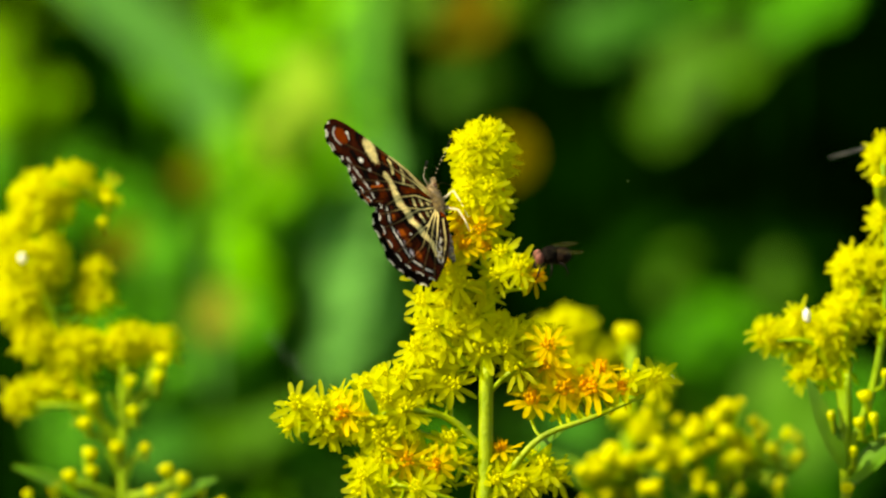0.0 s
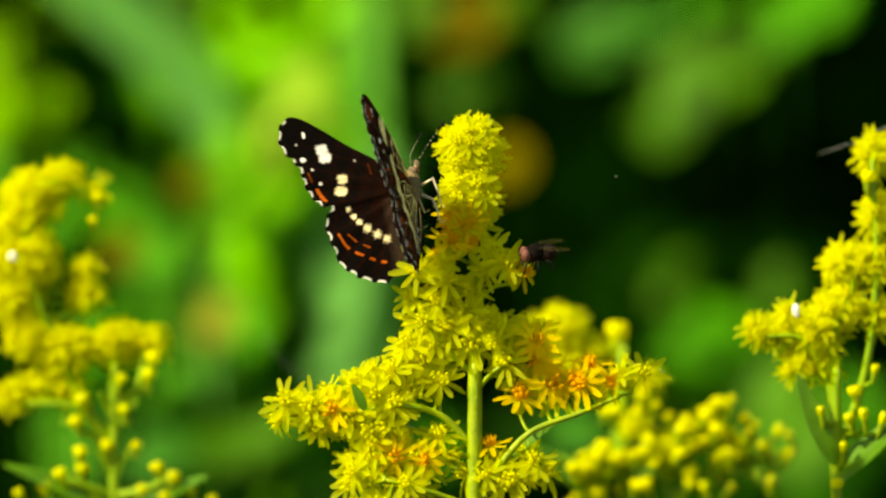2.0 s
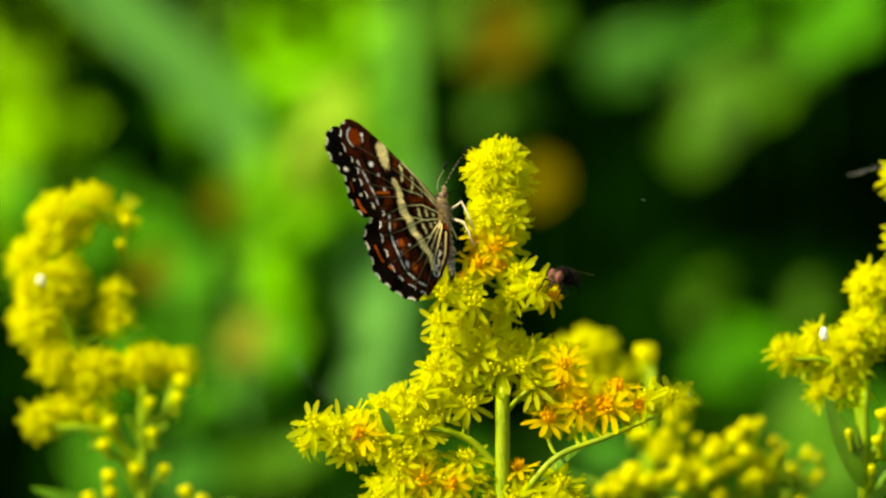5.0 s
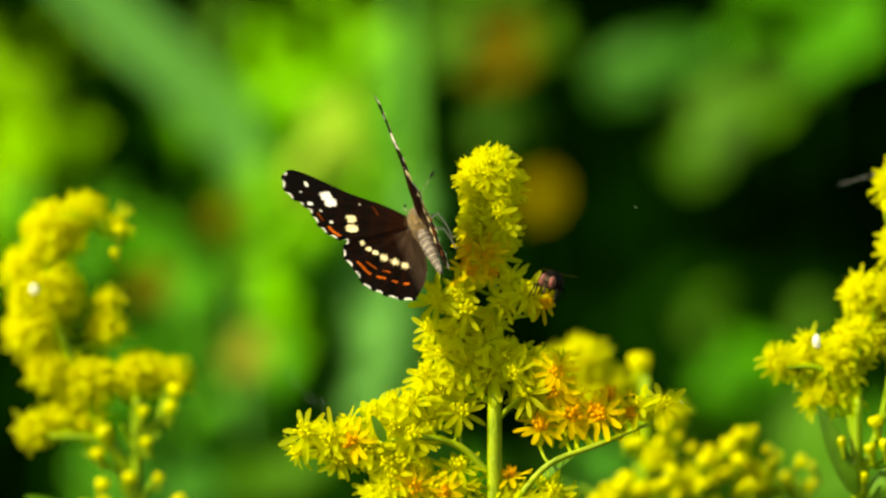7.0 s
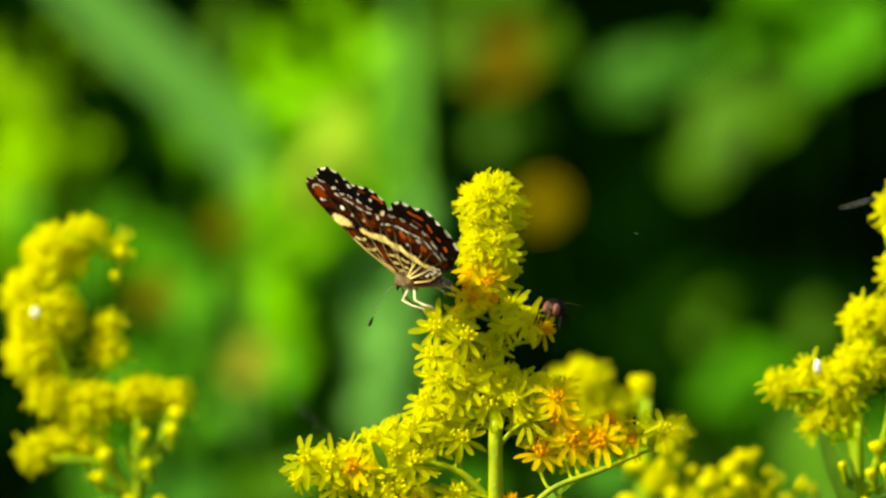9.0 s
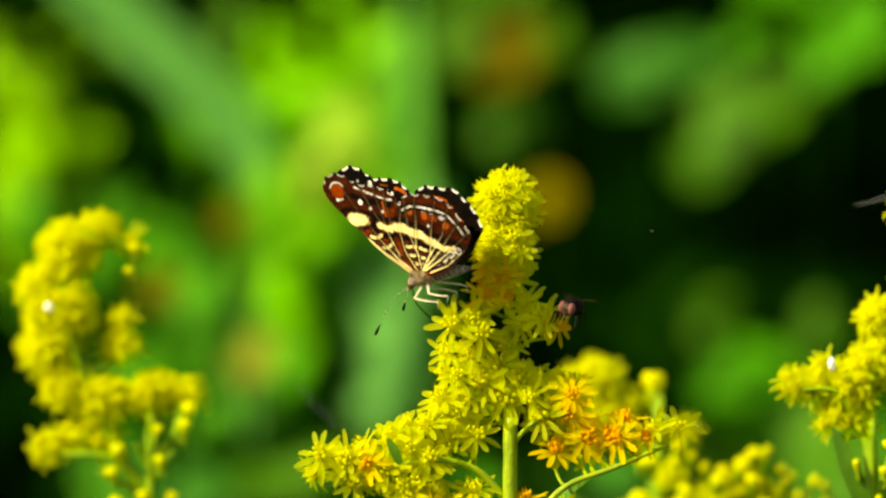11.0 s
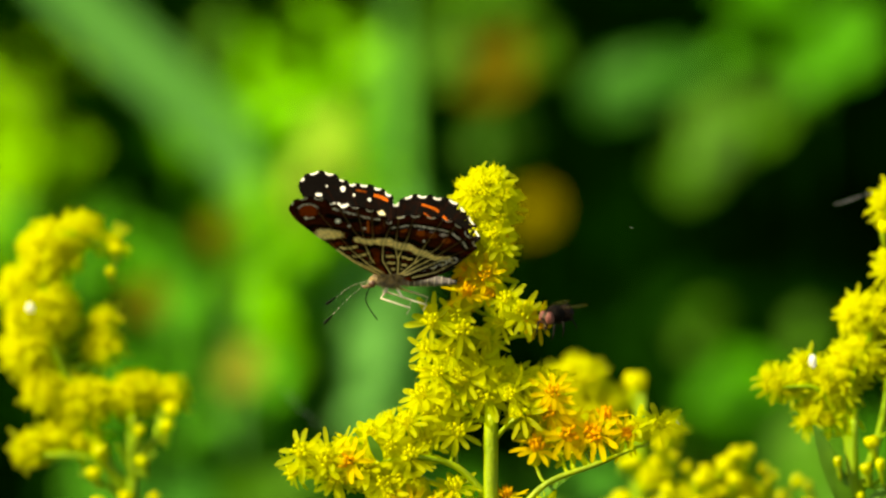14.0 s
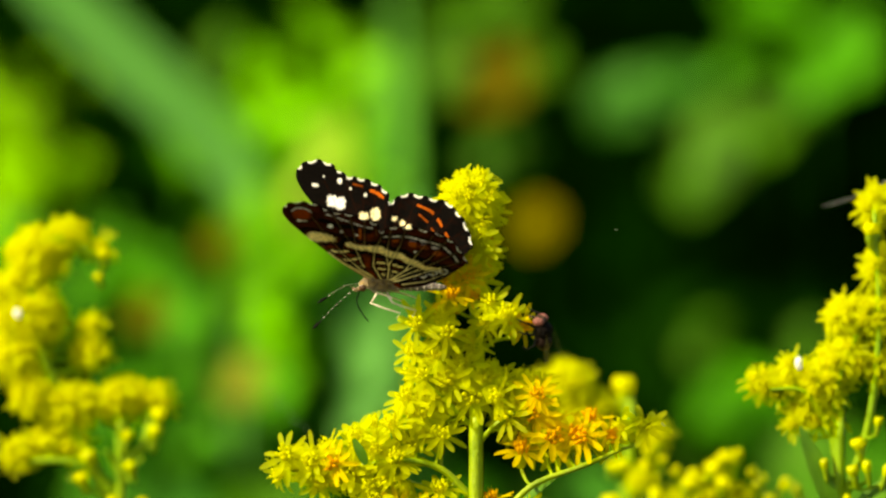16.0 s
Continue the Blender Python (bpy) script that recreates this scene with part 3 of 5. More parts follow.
class Goldenrod:
    """One stalk: stem, branches, flower heads and buds, all in millimetres round the eye line at depth y."""

    def __init__(self, label, y, stem, seed, foot=None, crowd=1.75, scale=1.0, spread=1.0, green=None):
        self.green = green or M_STEM
        self.crowd, self.scale, self.spread = crowd, scale, spread
        self.rnd = random.Random(seed)
        self.y = y
        x0, z0 = stem[0]
        self.foot = Vector(((x0 + (foot or 0)) * MM, y * MM, 0))
        self.thing = empty("goldenrod", label, "flower", "goldenrod stalks", self.foot)
        self.points = []
        path = [self.foot, Vector((self.foot.x, self.foot.y + 0.01, 0.5)), P(x0, y, z0)] + [P(x, y, z) for x, z in stem[1:]]
        sp = smooth_path(path, 8)
        bm = bmesh.new()
        n = len(sp)
        tube(bm, [p - self.foot for p in sp], [(2.0 - 1.28 * min(1, 2.6 * i / n)) * MM * (1 if i < n * 0.62 else 1 - 0.6 * (i / n - 0.62)) for i in range(n)], 9)
        part("stem", bm, self.green, self.thing)
        self.points += [p for p in sp if p.z > 0.94]

    def branch(self, pts, r=0.55):
        sp = smooth_path([P(x, self.y + dy, z) for x, dy, z in pts], 7)
        bm = bmesh.new()
        n = len(sp)
        tube(bm, [p - self.foot for p in sp], [r * MM * (1 - 0.55 * i / n) for i in range(n)], 7)
        part("branch", bm, self.green, self.thing)
        self.points += sp

    def pedicel(self, c):
        """A thin stalk from the nearest branch below to c."""
        best = min(self.points, key=lambda p: (p - c).length + (6 * MM if p.z > c.z else 0))
        mid = (best + c) * 0.5 + Vector((0, 0, -0.12 * (c - best).length))
        bm = bmesh.new()
        tube(bm, [q - self.foot for q in smooth_path([best, mid, c], 3)], 0.24 * MM, 5, cap=False)
        part("pedicel", bm, self.green, self.thing)
        return best

    def head(self, c, face, tone, size=1.0):
        f = Vector(face).normalized()
        cup_foot = c - f * 2.4 * MM * size
        self.pedicel(cup_foot)
        rays, disc, cup = self.rnd.choice(HEADS[tone])
        m = Matrix.Translation(c - self.foot) @ aim(f, self.rnd.uniform(0, 6.28)) @ Matrix.Scale(size, 4)
        h = put("flower_head", rays, self.thing, m)
        put("disc", disc, h)
        put("bract_cup", cup, h)

    def cluster(self, x, z, rx, rz, n, aged=0.0, ry=None, dy=0.0, gap=2.5, size=1.0, toward=(-0.35, -0.95, 0.55)):
        """Heads strewn over an oval clump, each facing out of it."""
        rnd = self.rnd
        ry = ry if ry is not None else (rx + rz) / 2
        done = []
        tries = 0
        n = round(n * self.crowd)
        gap = gap * (0.6 if self.crowd > 1.9 else 0.8 if self.crowd > 1.2 else 1.1)
        while len(done) < n and tries < 900:
            tries += 1
            d = Vector((rnd.gauss(0, 1), rnd.gauss(0, 1) - 0.35, rnd.gauss(0, 1))).normalized()
            k = rnd.uniform(0.35, 1.08)
            k *= self.spread
            c = P(x + d.x * rx * k, self.y + dy + d.y * ry * k, z + d.z * rz * k)
            if any((c - q).length < gap * MM for q in done):
                continue
            done.append(c)
            f = Vector((d.x, d.y, d.z * 0.8)) + Vector(toward) + Vector((rnd.gauss(0, 0.2), rnd.gauss(0, 0.2), rnd.gauss(0, 0.2)))
            self.head(c, f, "aged" if rnd.random() < aged else "fresh", self.scale * size * rnd.uniform(0.88, 1.12))

    def bud(self, x, z, kind=0, dy=0.0, lean=(0, 0, 1), size=1.0):
        c = P(x, self.y + dy, z)
        d = Vector(lean).normalized()
        self.pedicel(c - d * 1.4 * MM * size)
        put("bud", BUDS[kind], self.thing, Matrix.Translation(c - self.foot) @ aim(d) @ Matrix.Scale(size, 4))

    def fleck(self, x, z, dy, w, h):
        """A small glossy white blob added as a bright fleck on a clump."""
        bm = bmesh.new()
        ellipsoid(bm, (0, 0, 0), Vector((w, w, h)) * MM, 10, 7)
        ellipsoid(bm, Vector((0.35 * w, -0.2 * w, -0.5 * h)) * MM, Vector((w, w, h)) * 0.6 * MM, 8, 6)
        part("white_fleck", bm, M_FLECK, self.thing, "small glossy white blob on the flowers", Matrix.Translation(P(x, self.y + dy, z) - self.foot))

    def leaf(self, x, z, L, W, ang, dy=0.0, normal=(-0.3, -0.5, 0.8)):
        a = radians(ang)
        d = Vector((math.cos(a), -0.2, math.sin(a)))
        lf = leaf_at(self.thing, P(x, self.y + dy, z) + d * L * 0.5 * MM, d, normal, L * MM, W * MM, M_LEAF, 0.12)
        lf.matrix_basis = Matrix.Translation(-self.foot) @ lf.matrix_basis


def build_main_goldenrod():
    g = Goldenrod("goldenrod in full yellow bloom carrying the butterfly", 0, [(6.9, -60), (7.3, -33.5), (6.7, -25.9), (7.5, -13.6), (6.3, -4), (6.1, 7)], 11)
    g.branch([(7.5, 0, -34.5), (2.3, -1, -29.3), (-4, -2, -28), (-12, -1, -29.5), (-19, 0, -30)])
    g.branch([(7.2, 0, -41), (10, -1, -36.6), (14.5, -2, -31.6), (21.4, -2, -28.9), (26.8, -1, -26.6)], 0.6)
    g.branch([(7, 0, -24), (3, -2, -20), (0, -2, -17)], 0.4)
    g.branch([(7.4, 0, -14), (4, -3, -10.5), (0.4, -5, -9.5)], 0.3)
    g.branch([(7.2, 0, -26), (10, -2, -23), (14, -2, -21)], 0.4)
    g.branch([(7.5, 0, -14), (9.5, -1, -12), (12.5, -4, -11.5)], 0.35)
    g.branch([(7.5, 0, -14), (5, -1, -12), (2.3, -6, -11)], 0.35)
    g.branch([(7.2, 0, -42), (2, -2, -40), (-5, -3, -38)], 0.5)
    # crown
    g.cluster(6.3, 6.8, 3.1, 3.4, 26, 0.0, 3.2, gap=2.0, size=0.95)
    g.cluster(6.3, 1.4, 2.9, 3.2, 19, 0.12, 3.0, gap=2.0, size=0.95)
    g.cluster(6.0, -3.0, 2.4, 2.0, 9, 0.8, 2.8)
    # shoulder
    g.crowd, g.scale = 1.0, 1.08
    for x, z, r, n, aged in ((2.4, -7.6, 1.8, 3, 0.6), (-0.4, -9.2, 1.8, 3, 0.0), (2.6, -11.0, 1.4, 2, 0.1), (5.6, -6.4, 1.6, 4, 0.8), (9.6, -8.6, 2.2, 5, 0.0), (6.2, -11.2, 1.2, 2, 0.0)):
        g.cluster(x, z, r, r, n, aged, dy=-4.0 if x < 5 else -2.0)
    g.head(P(13.3, -3.5, -9.9), (0.6, -0.7, 0.1), "aged")
    g.head(P(11.6, -5.0, -9.0), (0.1, -0.9, 0.5), "fresh")
    # clumps on the side branches
    g.crowd, g.scale = 0.95, 1.12
    for x, z, rx, rz, n, aged in ((0.4, -15.9, 3.2, 3.2, 13, 0.0), (6.1, -17.2, 3.0, 2.8, 8, 0.0), (6.0, -21.2, 1.0, 1.0, 1, 0.0), (2.6, -20.6, 2.4, 1.8, 7, 0.0), (-1.2, -20.6, 2.4, 1.6, 6, 0.0),
                                  (10.6, -18.8, 3.0, 2.4, 9, 0.0), (14.8, -20.0, 2.6, 2.4, 8, 0.1), (12.2, -22.8, 2.2, 1.6, 4, 0.1),
                                  (-2.6, -24.2, 2.6, 1.8, 6, 0.0), (-6.6, -25.4, 2.8, 2.2, 8, 0.0), (-10.2, -27.6, 2.8, 2.4, 8, 0.05),
                                  (-13.6, -29.0, 2.4, 2.0, 6, 0.0), (-18.0, -28.6, 3.0, 2.0, 8, 0.0)):
        g.cluster(x, z, rx, rz, n, aged)
    for x, z, rx, rz, n, aged in ((-15.0, -31.4, 1.8, 1.4, 4, 0.0), (-8.8, -31.4, 2.6, 2.2, 7, 0.1), (-5.0, -28.8, 2.4, 2.0, 6, 0.0),
                                  (1.4, -25.2, 1.8, 1.6, 3, 0.0), (-4.2, -34.0, 3.0, 2.4, 9, 0.25), (-8.0, -36.6, 2.8, 2.4, 8, 0.0),
                                  (-2.0, -38.6, 3.2, 2.4, 9, 0.0), (2.2, -34.2, 2.6, 2.0, 6, 0.25), (9.0, -37.6, 2.6, 2.0, 7, 0.0),
                                  (13.6, -37.0, 3.0, 2.2, 8, 0.0), (-6.0, -42.5, 3.0, 2.4, 9, 0.0)):
        g.cluster(x, z, rx, rz, n, aged)
    for x, z, rx, rz, n, aged in ((12.6, -28.0, 1.4, 1.2, 2, 0.9), (15.4, -25.0, 2.2, 1.6, 4, 0.5), (18.8, -24.8, 2.0, 1.8, 4, 0.8),
                                  (22.6, -24.6, 2.2, 1.8, 5, 0.6), (27.6, -24.2, 2.2, 1.5, 5, 0.2), (9.2, -34, 1.0, 0.8, 1, 0.9)):
        g.cluster(x, z, rx, rz, n, aged)
    g.leaf(12, -35.5, 8, 1.6, 45, 1)
    g.leaf(-7.8, -28.6, 4, 1.0, 115, -5)


def build_left_goldenrod():
    g = Goldenrod("goldenrod with an arched flowering tip and buds", 85, [(-44.5, -60), (-44.5, -43), (-44.6, -36), (-43.7, -24)], 21, crowd=2.9, scale=0.92, spread=0.95, green=M_STEM_DIM)
    g.branch([(-45, 0, -37), (-51.5, -1, -24), (-56.4, -2, -12), (-57, -2, -2), (-53.5, -2, 2.5), (-48, -1, 0), (-47, 0, -2)], 0.95)
    g.branch([(-44.4, 0, -35), (-50, -2, -30), (-57, -2, -29.5)], 0.8)
    g.branch([(-44, 0, -30), (-41, -1, -27), (-40, -1, -22)], 0.85)
    g.branch([(-44.5, 0, -43), (-50, -2, -41), (-53, -2, -40)], 0.75)
    g.branch([(-44.5, 0, -43), (-40, -2, -42), (-36, -2, -40)], 0.75)
    for x, z in ((-50, -41), (-47, -36), (-52, -32), (-42, -36), (-41, -29), (-46.5, -28)):
        g.branch([(-44.5, 0, z - 5), ((x - 44.5) / 2, -1, z - 2), (x, -2, z)], 0.55)
    for x, z, rx, rz, n in ((-57.4, 1.0, 3.6, 3.2, 16), (-53.0, 4.0, 2.2, 1.2, 5), (-60.5, -4.5, 3.4, 2.4, 9), (-58.4, -8.2, 4.2, 3.6, 20),
                            (-60, -13.5, 3.6, 2.6, 11), (-48.0, 2.4, 1.0, 0.8, 2), (-49.6, -9.6, 1.2, 0.8, 2), (-49.8, -13.0, 1.7, 1.4, 4),
                            (-57.4, -19.0, 3.0, 2.6, 9), (-52.4, -20.8, 3.2, 2.6, 10), (-48.4, -21.0, 1.3, 0.8, 3), (-44.8, -19.6, 2.7, 1.7, 7)):
        g.cluster(x + 0.9, z - 0.7, rx, rz, n, gap=2.1)
    for x, z, rx, rz, n in ((-39.4, -20.4, 1.6, 1.5, 5), (-59, -28.4, 1.8, 1.5, 5), (-55.2, -26.6, 1.6, 1.5, 4), (-51.6, -27.4, 1.4, 1.3, 3)):
        g.cluster(x, z, rx, rz, n)
    for x, z, k, s in ((-46.6, 0, 0, 0.8), (-47.4, -3.3, 0, 0.7), (-38.8, -23.4, 0, 1.1), (-39.4, -26, 2, 1.2), (-48.6, -29.9, 2, 1.5), (-49.8, -32.6, 0, 1.0),
                       (-45.5, -36, 0, 0.9), (-41.2, -36, 0, 0.8), (-49.4, -37, 0, 1.0), (-49, -39.4, 0, 0.9), (-52, -40.2, 0, 1.0), (-54.2, -42.2, 0, 1.0)):
        g.bud(x, z, k, -2, (g.rnd.uniform(-0.5, 0.3), -0.3, 1), 0.85 * s)
    for x, z, k, s in ((-38, -39.3, 0, 1.0), (-35.9, -40.6, 0, 1.0), (-40.4, -42.3, 1, 0.9), (-33.2, -42.5, 1, 0.9), (-37, -43.5, 0, 0.9), (-58, -43, 2, 0.9),
                       (-30, -44, 2, 0.9), (-43.4, -26.5, 2, 1.0), (-42.8, -31, 2, 1.0)):
        g.bud(x, z, k, -2, (g.rnd.uniform(-0.4, 0.4), -0.3, 1), 0.85 * s)
    g.fleck(-59.0, -8.2, -6.0, 0.6, 0.7)
    g.leaf(-44.5, -48, 16, 4, 35)
    g.leaf(-44.5, -46, 18, 4, 150)


def build_right_goldenrod():
    g = Goldenrod("goldenrod with yellow bloom on two side branches", 35, [(57.7, -60), (57.7, -41), (57, -26.6), (55, -20)], 31, crowd=2.6, scale=0.92, spread=0.92, green=M_STEM_DIM)
    g.branch([(57.7, 0, -36), (61.7, -1, -24), (63.2, -2, -10), (62.6, -2, 6)], 0.7)
    g.branch([(57, 0, -26), (53, -2, -19.5), (48, -2, -19)], 0.5)
    g.branch([(56.8, 0, -25), (57.5, -2, -18), (60, -2, -12)], 0.5)
    for x, z, rx, rz, n in ((63.2, 6.6, 2.0, 2.6, 8), (63.4, -1.8, 2.0, 1.9, 6), (59.5, -8.8, 3.4, 1.9, 12), (63.5, -9, 2.6, 2.2, 7), (58.6, -14.8, 3.0, 2.2, 11),
                            (55.0, -18.4, 2.8, 2.6, 11), (51.6, -16.6, 1.6, 1.5, 5), (46.4, -18.0, 1.4, 1.2, 3), (49.6, -18.4, 1.4, 1.2, 3), (51.8, -23.2, 1.0, 1.5, 3),
                            (55.8, -23.0, 1.6, 0.7, 3), (64, -16, 2, 2, 6)):
        g.cluster(x, z, rx, rz, n)
    for x, z, k, s in ((62.0, 2.6, 0, 0.9), (60.3, -27.2, 0, 0.85), (59.6, -31, 2, 0.9), (61.5, -30.5, 3, 0.8), (57.7, -40, 0, 0.8), (63, -24, 2, 0.7), (64, -31, 3, 0.8), (58.6, -35, 3, 0.7), (55.6, -30, 3, 0.7)):
        g.bud(x, z, k, -3, (g.rnd.uniform(-0.3, 0.4), -0.2, 1), s)
    g.fleck(51.9, -15.4, -4.5, 0.55, 0.95)
    g.leaf(57.4, -37, 14, 2.4, 112, -1)
    g.leaf(57.6, -40, 15, 5.5, 48, -1)


def build_back_goldenrod():
    g = Goldenrod("goldenrod with round yellow buds just opening", 104, [(30, -60), (29, -40), (28, -30), (24, -21)], 41, crowd=2.0, scale=0.95, spread=0.9, green=M_STEM_DIM)
    g.branch([(28.6, 0, -34), (30, -1, -26), (29.2, -1, -22)], 0.4)
    g.branch([(29, 0, -40), (36, -1, -36), (44, -1, -33.5)], 0.5)
    g.branch([(29, 0, -42), (24, -2, -39), (20, -2, -37.5)], 0.5)
    g.branch([(29, 0, -36), (33, -2, -30), (33.8, -2, -28)], 0.4)
    g.branch([(30, 0, -50), (40, -2, -42), (48, -2, -38)], 0.5)
    for x, z, rx, rz, n in ((20.8, -18.6, 2.8, 2.2, 9), (16.6, -20, 2.0, 1.6, 5), (25.2, -22.2, 1.4, 1.2, 3), (33.4, -26.8, 1.5, 1.3, 4), (22, -23.5, 2, 1.5, 5)):
        g.cluster(x, z, rx, rz, n)
    g.bud(29.1, -20.2, 0, 0, (0, 0, 1), 1.5)
    rnd = g.rnd
    for cx, cz, n, kind in ((31, -32.6, 5, 0), (36, -38.6, 8, 0), (40.5, -34, 7, 0), (44.5, -34, 6, 0), (23.5, -37.6, 5, 0), (45, -39.5, 7, 2), (29.5, -38.5, 6, 0), (50, -35, 4, 2), (52, -39, 5, 2), (24, -42, 6, 0)):
        for k in range(round(n * 1.55)):
            g.bud(cx + rnd.gauss(0, 2.2), cz + rnd.gauss(0, 2.0), kind + rnd.randint(0, 1), rnd.gauss(-4, 4), (rnd.uniform(-0.8, 0.6), -0.4, 1), rnd.uniform(0.5, 1.05))
    g.scale = 0.62
    for x, z, rx, rz, n in ((36, -36.5, 2.4, 1.6, 5), (41.5, -33.5, 2.2, 1.4, 5), (31, -32.5, 1.8, 1.4, 4), (45, -35, 2.0, 1.4, 4), (26, -38.5, 2.0, 1.6, 4)):
        g.cluster(x, z, rx, rz, n, dy=-4)
    g.leaf(29, -44, 18, 5, 40)
    g.leaf(29, -46, 18, 5, 140)


# ---------------------------------------------------------------- butterfly
# outlines in millimetres: lateral reach, forward reach; x runs to the head
FORE = [(0.3, 1.2), (0.6, 2.4), (3.3, 5.0), (6.8, 7.6), (9.8, 10.1), (12.2, 11.9), (13.9, 12.5), (15.1, 11.8), (15.8, 10.0), (15.4, 8.0),
        (14.4, 6.6), (13.6, 5.2), (13.4, 3.6), (12.9, 1.9), (12.0, 0.5), (10.7, -0.4), (8.0, -0.6), (4.5, -0.2), (0.5, 0.2)]
HIND = [(0.5, 1.0), (3.0, 2.2), (6.5, 1.9), (9.2, 0.4), (10.6, -1.0), (11.4, -2.6), (11.2, -4.4), (10.8, -6.2), (10.3, -8.2), (9.1, -9.5), (7.9, -10.5),
        (6.0, -11.3), (4.4, -11.7), (3.1, -10.6), (1.3, -8.4), (0.0, -5.4), (-0.4, -2.4), (0.0, -0.4)]
C_BLACK, C_BROWN, C_RUST = np.array((0.0028, 0.0020, 0.0016)), np.array((0.045, 0.011, 0.004)), np.array((0.19, 0.026, 0.0015))
# underside cream, yellowed for light thrown back by the flowers
C_CREAM_BOUNCE = np.array((0.90, 0.72, 0.30))
# the darker rust carries the underside's shade in its colour
C_FUZZ, C_VIOLET, C_RUST_SHADE = np.array((0.11, 0.075, 0.05)), np.array((0.60, 0.50, 0.55)), np.array((0.030, 0.005, 0.0015))
C_CREAM, C_WHITE, C_ORANGE = np.array((0.90, 0.76, 0.44)), np.array((0.88, 0.85, 0.78)), np.array((0.50, 0.10, 0.012))


def near_line(s, x, pts):
    """Distance of every point to a run of segments."""
    best = np.full(s.shape, 99.0)
    for (a, b), (c, d) in zip(pts, pts[1:]):
        u = np.clip(((s - a) * (c - a) + (x - b) * (d - b)) / ((c - a) ** 2 + (d - b) ** 2), 0, 1)
        best = np.minimum(best, np.hypot(s - a - u * (c - a), x - b - u * (d - b)))
    return best


def lay(col, new_col, weight):
    w = np.clip(weight, 0, 1)[..., None]
    return col * (1 - w) + new_col * w


def soft(d, width, edge=0.14):
    return (width - d) / edge + 0.5


def block(s, x, a, b, rs, rx, wob=0.0):
    """How deep a point lies in a blunt, slightly ragged scale patch; 1 at its rim."""
    return (np.abs((s - a) / rs) ** 3 + np.abs((x - b) / rx) ** 3) ** (1 / 3) + wob


FORE_VEINS = [[(0.4, 1.0), (3.5, 4.6), (5.6, 6.5), (8.0, 8.0)], [(0.4, 0.9), (2.6, 3.0), (5.6, 5.0), (9.0, 6.6), (13.0, 8.6)], [(0.4, 0.8), (3.7, 2.6), (6.5, 3.1), (9.6, 4.4), (13.6, 5.8)],
              [(6.5, 3.1), (9.8, 3.2), (13.0, 3.4)], [(0.4, 0.6), (4.0, 1.3), (7.5, 1.9), (12.4, 1.5)], [(0.4, 0.4), (5.0, 0.2), (10.6, 0.1)]]
HIND_VEINS = [[(0.3, 0.2), (3.4, 1.1), (6.8, 0.6), (9.6, -0.7)], [(0.5, -0.6), (3.8, -1.1), (7.7, -2.9), (11.0, -4.0)], [(2.6, -1.0), (6.0, -0.9), (11.0, -2.0)],
              [(0.5, -0.8), (2.5, -3.1), (5.9, -5.0), (9.9, -7.6)], [(0.6, -1.1), (2.9, -5.3), (6.6, -10.6)], [(2.3, -2.9), (5.0, -6.6), (8.8, -9.4)],
              [(0.5, -1.4), (1.6, -4.6), (4.6, -11.2)], [(0.2, -2.6), (0.7, -5.8), (2.4, -9.6)]]
FORE_BARS = [[(1.5, 2.4), (1.7, 1.0), (1.6, 0.3)], [(3.2, 4.2), (3.0, 2.4), (3.5, 1.2), (3.3, 0.2)], [(4.6, 5.6), (4.4, 4.1), (4.9, 2.9)], [(5.3, 1.5), (5.0, 0.3)], [(6.3, 6.4), (6.0, 5.3), (6.4, 4.4)]]
HIND_BARS = [[(1.5, 0.4), (1.7, -0.8), (1.3, -1.6)], [(2.9, 0.9), (2.7, -0.9), (1.9, -2.4), (1.3, -2.9)], [(4.2, 0.9), (4.0, -1.2), (2.9, -3.4), (2.2, -3.7), (1.5, -4.2)], [(2.6, -4.6), (1.6, -5.4), (0.8, -5.6)], [(2.9, -6.2), (2.0, -6.9), (1.1, -6.9)], [(3.0, -7.9), (1.9, -8.3)]]


